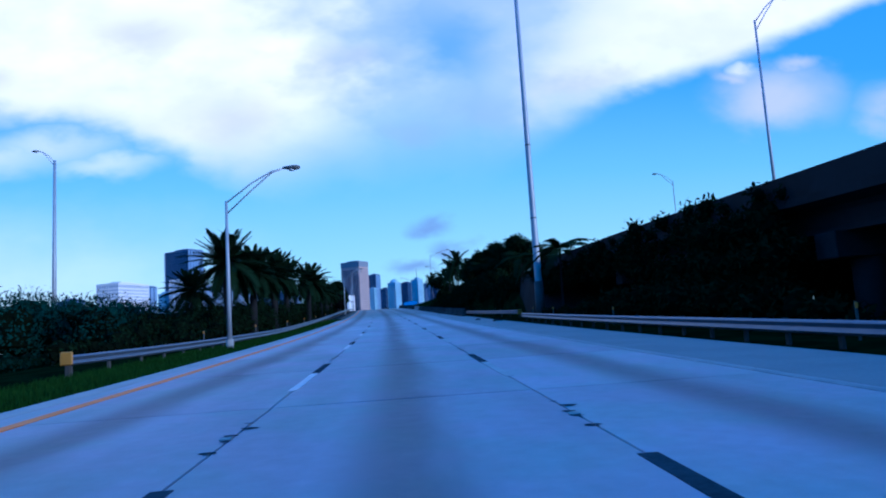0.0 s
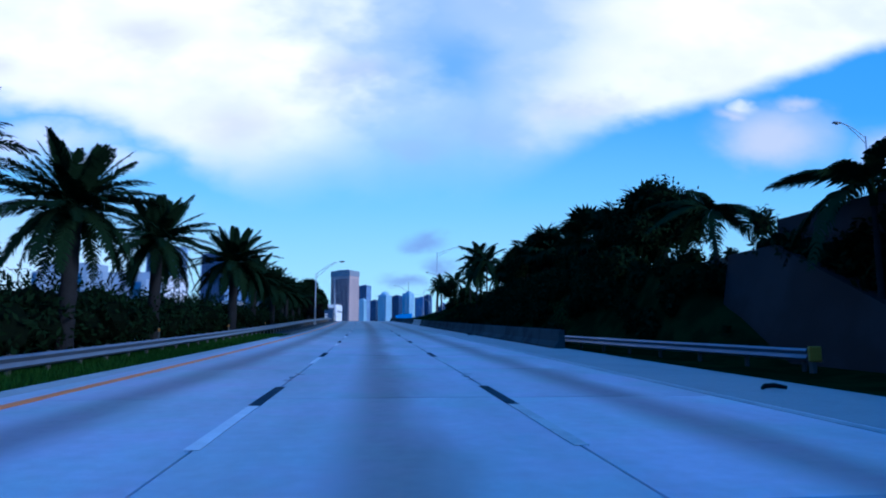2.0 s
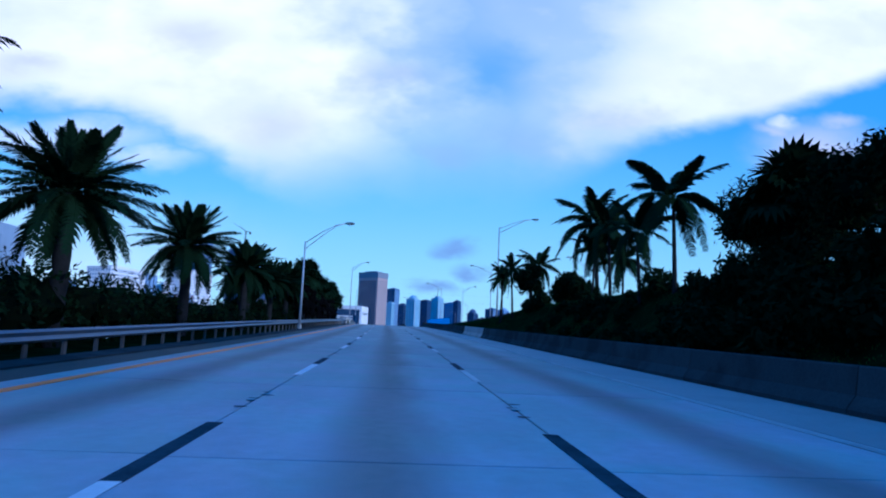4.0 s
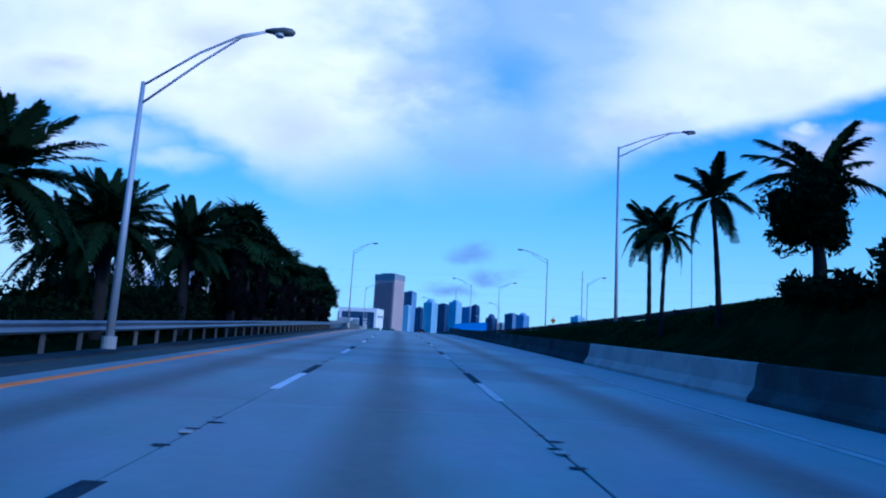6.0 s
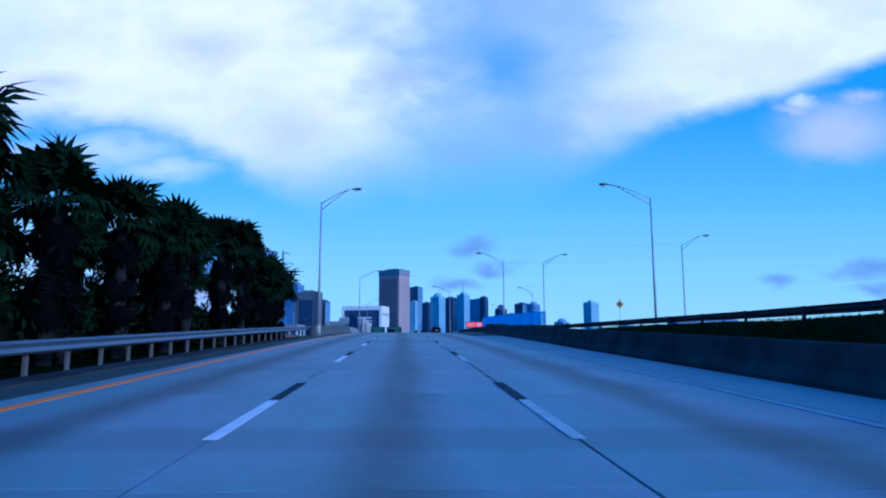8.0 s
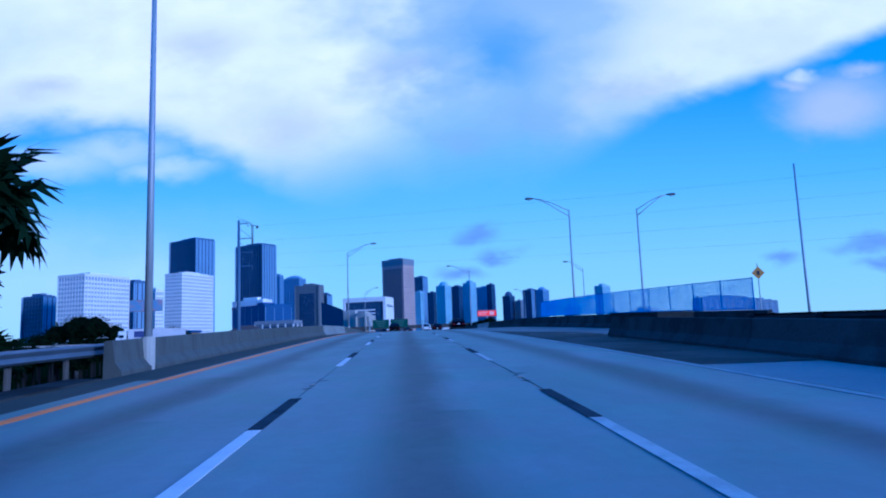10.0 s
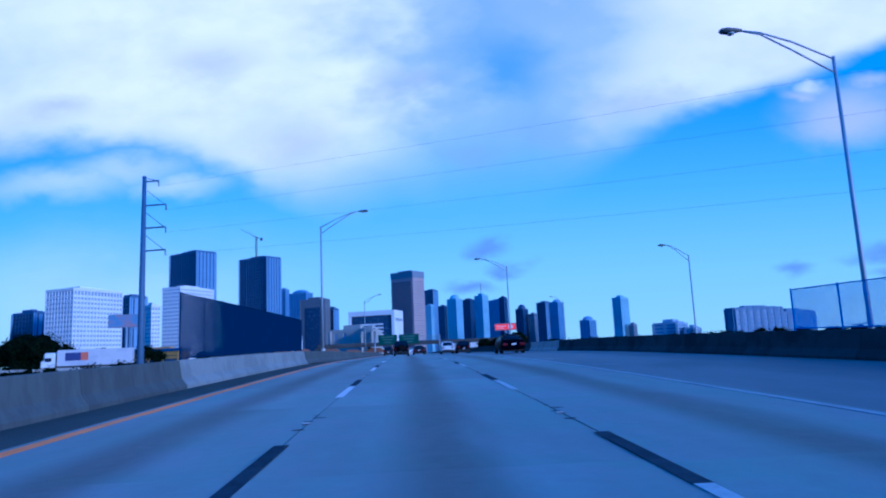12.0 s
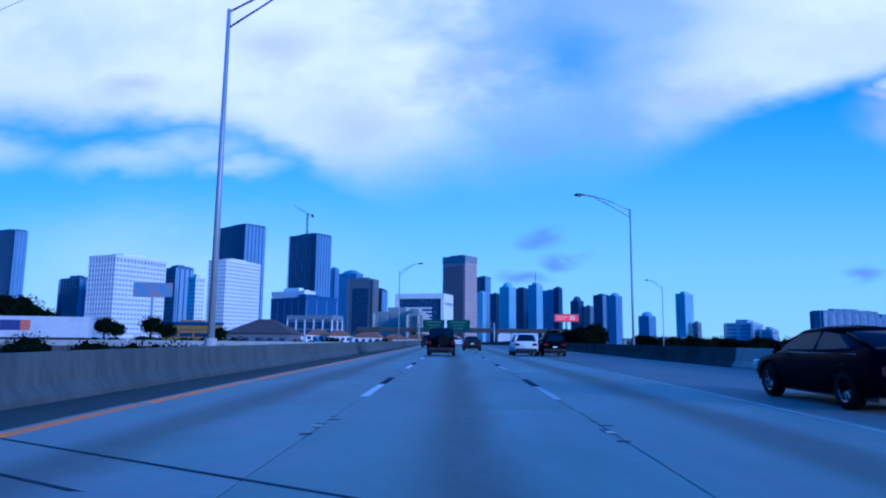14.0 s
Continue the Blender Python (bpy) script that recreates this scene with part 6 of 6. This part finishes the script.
def car(name, label, category, at, L, W, Hh, paint, lower, cabin, wheel_r, axles, group="vehicles", spare=False, lamps=.12, boxy=False, open_top=False):
    """lower: (y, half width share, bottom, top); cabin: (y, half width at base, base, half width at roof, roof)."""
    g = holder(name, label, category, group=group, at=at)
    w = W / 2
    bm = bmesh.new()
    loft(bm, [body_ring(y, w * ws, z0, z1) for y, ws, z0, z1 in lower])
    part("body", bm, paint, g, smooth=True)
    # glasshouse: dark shell with painted roof and pillars
    bm = bmesh.new()
    rings = []
    for y, wb, zb, wr, zr in cabin:
        rings.append([Vector((x, y, z)) for x, z in ((wb, zb), (wb * .55 + wr * .45, zb + (zr - zb) * .5), (wr + .02, zr - .07), (wr - .08, zr - .01), (0, zr + .02), (-wr + .08, zr - .01), (-wr - .02, zr - .07), (-wb * .55 - wr * .45, zb + (zr - zb) * .5), (-wb, zb))])
    loft(bm, rings)
    part("glasshouse", bm, CAR_GLASS, g, "dark tinted glasshouse", smooth=True)
    top = [c for c in cabin if c[4] > max(k[4] for k in cabin) - .13]
    bm = bmesh.new()
    loft(bm, [[Vector((x, y, z)) for x, z in ((wr + .03, zr - .085), (wr + .015, zr - .02), (wr - .1, zr + .015), (0, zr + .045), (-wr + .1, zr + .015), (-wr - .015, zr - .02), (-wr - .03, zr - .085))] for y, wb, zb, wr, zr in top])
    part("roof", bm, PLASTIC if open_top else paint, g, smooth=True)
    for s in (-1, 1):
        mid = (cabin[1][0] + cabin[-2][0]) / 2
        wb, zb, wr, zr = cabin[1][1:5]
        ends = [((s * (wb + .006), mid + .1, zb), (s * (wr + .02), mid, zr - .06))]
        for c, d in ((cabin[0], cabin[1]), (cabin[-1], cabin[-2])):
            ends.append(((s * (c[1] + .004), c[0], c[2]), (s * (d[3] + .01), d[0], d[4] - .05)))
        for p, q in ends:
            bm = bmesh.new()
            cyl(bm, p, q, .09 if not boxy and p[1] < -1.5 and L < 4.5 else .03, n=8)
            part("pillar", bm, paint, g, smooth=True)
        bm = bmesh.new()
        box(bm, s * (cabin[1][1] + .005) - .008, s * (cabin[1][1] + .005) + .008, cabin[-1][0] + .35, cabin[0][0] - .3, cabin[1][2] - .012, cabin[1][2] + .012)
        part("window_trim", bm, ALLOY, g, "thin bright window trim")
    y0, y1 = -L / 2, L / 2
    zt = lower[0][3]
    for s in (-1, 1):
        bm = bmesh.new()
        if boxy:
            box(bm, s * w * .80 - .07, s * w * .80 + .07, y0 - .03, y0 + .06, zt - .38, zt - .12, .02)
        else:
            box(bm, s * w * .70 - .19, s * w * .70 + .17, y0 - .03, y0 + .14, zt - .22, zt - .04, .03)
        part("tail_light", bm, RED_LENS, g, "red tail lamp")
        bm = bmesh.new()
        box(bm, s * w * .68 - .2, s * w * .68 + .14, y1 - .25, y1 - .04, .58, .72, .03)
        part("headlight", bm, CLEAR_LENS, g)
        bm = bmesh.new()
        my = cabin[0][0] - .45
        box(bm, s * (w + .03) - .07, s * (w + .03) + .07, my - .06, my + .06, cabin[0][2] + .02, cabin[0][2] + .17, .04)
        part("wing_mirror", bm, paint, g)
        for yy in axles:
            wheel(g, s * (w - .11), yy, wheel_r, s)
    bm = bmesh.new()
    box(bm, -w * .9, w * .9, y0 - .05, y0 + .12, .34, .56, .05)
    part("bumper", bm, PLASTIC if boxy or L < 4.5 else paint, g)
    bm = bmesh.new()
    box(bm, -.16, .16, y0 - .06, y0 - .045, .62, .74)
    part("number_plate", bm, WHITE_PAINT, g, "pale blank number plate")
    bm = bmesh.new()
    box(bm, -w * .84, w * .84, y0 + .3, y1 - .3, .18, .34)
    part("underbody", bm, PLASTIC, g)
    for s in (-1, 1):
        for yy in axles:
            bm = bmesh.new()
            n = 14
            pts = [(s * (w - .015), yy + (wheel_r + .09) * math.cos(a), wheel_r + (wheel_r + .09) * math.sin(a)) for a in [math.pi * k / n for k in range(n + 1)]]
            tube(bm, pts, .022, 6)
            part("wheel_arch", bm, paint, g)
    if spare:
        bm = bmesh.new()
        prof = [(.0, .30), (.0, .38), (-.05, .40), (-.16, .40), (-.22, .37), (-.25, .28), (-.22, .20), (-.22, .02)]
        rings = [[bm.verts.new((.12 + rr * math.cos(2 * math.pi * k / 26), y0 - .03 + yy, 1.02 + rr * math.sin(2 * math.pi * k / 26))) for yy, rr in prof] for k in range(26)]
        for k in range(26):
            for i in range(len(prof) - 1):
                bm.faces.new((rings[k][i], rings[k][i + 1], rings[(k + 1) % 26][i + 1], rings[(k + 1) % 26][i]))
        bmesh.ops.recalc_face_normals(bm, faces=bm.faces)
        sp = part("spare_wheel", bm, RUBBER, g, "spare wheel in a black cover", smooth=True)
    return g


def paint_of(name, c, rough=.25, gloss=.15):
    return material(name, c, rough, 0, vary=.06, scale=1.0, fine=30, bump=0, spec=gloss)


NAVY = paint_of("deep blue-black car paint", (0.0010, 0.0018, 0.0060), .35, .01)
# pane base lifted to blue-green to paint daylight seen through the cabin
SIDE_GLASS = material("side glass with see-through light", (0.014, 0.042, 0.052), 0.3, vary=0.3, scale=1.2, fine=4, bump=0, spec=0.05)
BLACKP = paint_of("black car paint", (0.003, 0.004, 0.007), .35, .01)
WHITEP = paint_of("white car paint", (0.72, 0.72, 0.73))
GREYP = paint_of("dark grey car paint", (0.02, 0.024, 0.03), .3, .05)


def sedan(label, at, paint):
    L = 4.65
    lower = [(-2.32, .80, .42, .80), (-2.24, .93, .30, .98), (-1.9, .98, .24, 1.04), (-1.2, 1.0, .22, .98), (0, 1.0, .21, .95), (.8, 1.0, .22, .93), (1.3, .99, .22, .90), (1.9, .95, .26, .80), (2.2, .86, .32, .68), (2.32, .70, .40, .56)]
    cabin = [(1.30, .80, .90, .62, .93), (.40, .84, .92, .60, 1.35), (-.35, .85, .94, .61, 1.395), (-1.0, .84, .96, .58, 1.33), (-2.0, .76, 1.01, .58, 1.04)]
    g = car("sedan_car", label, "car", at, L, 1.80, 1.41, paint, lower, cabin, .325, (1.38, -1.32))
    skin = lambda z: .855 - .235 * max(0, z - .93) / .43
    for s in (-1, 1):
        for pts in (((.92, .97), (.36, 1.27), (-.33, 1.31), (-.33, .98)), ((-.43, .98), (-.43, 1.31), (-.95, 1.25), (-1.42, 1.02))):
            bm = bmesh.new()
            out = [bm.verts.new((s * (skin(z) + .022), y, z)) for y, z in pts]
            inn = [bm.verts.new((s * (skin(z) - .02), y, z)) for y, z in pts]
            bm.faces.new(out)
            bm.faces.new(inn[::-1])
            for k in range(4):
                bm.faces.new((out[k], out[(k + 1) % 4], inn[(k + 1) % 4], inn[k]))
            bmesh.ops.recalc_face_normals(bm, faces=bm.faces)
            part("side_window", bm, SIDE_GLASS, g, "paler side window pane")
    return g


def suv(label, at, paint, name="suv_car", boxy=False, spare=False, open_top=False):
    L = 4.4
    if boxy:
        lower = [(-2.05, .95, .50, 1.10), (-2.0, .98, .42, 1.16), (0, .98, .40, 1.15), (.7, .98, .42, 1.12), (1.2, .9, .45, 1.10), (2.05, .82, .5, 1.02)]
        cabin = [(.75, .82, 1.12, .74, 1.16), (.5, .83, 1.14, .70, 1.78), (-.8, .83, 1.15, .70, 1.80), (-1.9, .83, 1.15, .71, 1.79), (-2.0, .82, 1.15, .74, 1.20)]
        return car(name, label, "car", at, 4.1, 1.86, 1.82, paint, lower, cabin, .40, (1.35, -1.15), spare=spare, boxy=True, open_top=open_top)
    lower = [(-2.2, .88, .45, .98), (-2.12, .96, .34, 1.08), (-1.3, 1.0, .30, 1.08), (0, 1.0, .29, 1.05), (1.0, 1.0, .30, 1.03), (1.7, .96, .32, .95), (2.1, .86, .40, .80), (2.2, .75, .46, .66)]
    cabin = [(1.2, .84, 1.02, .66, 1.06), (.5, .87, 1.05, .64, 1.60), (-.6, .88, 1.07, .65, 1.66), (-1.75, .86, 1.08, .62, 1.58), (-2.12, .82, 1.08, .68, 1.16)]
    return car(name, label, "car", at, L, 1.86, 1.66, paint, lower, cabin, .355, (1.32, -1.28))


sedan("glossy blue-black four-door sedan in the merging lane", road_pose(7.35, 290.9, .0), NAVY)
suv("black off-road car with a spare wheel on its tail", road_pose(-.85, 323.6, .005), BLACKP, "off_road_car", True, True, True)
suv("white compact SUV in the lane beside", road_pose(4.95, 326.0, .005) @ Matrix.Scale(.92, 4), WHITEP)
suv("black SUV beside a white one", road_pose(7.05, 327.0, .0) @ Matrix.Scale(.93, 4), BLACKP)
sedan("dark grey sedan far ahead", road_pose(1.9, 346, .005), GREYP)
suv("dark SUV far ahead", road_pose(-3.4, 372, .005), GREYP)
sedan("white sedan far ahead", road_pose(.9, 392, .01), WHITEP)
suv("dark SUV far ahead", road_pose(4.2, 405, .01), BLACKP)
sedan("pale sedan far ahead", road_pose(-1.2, 430, .01), WHITEP)
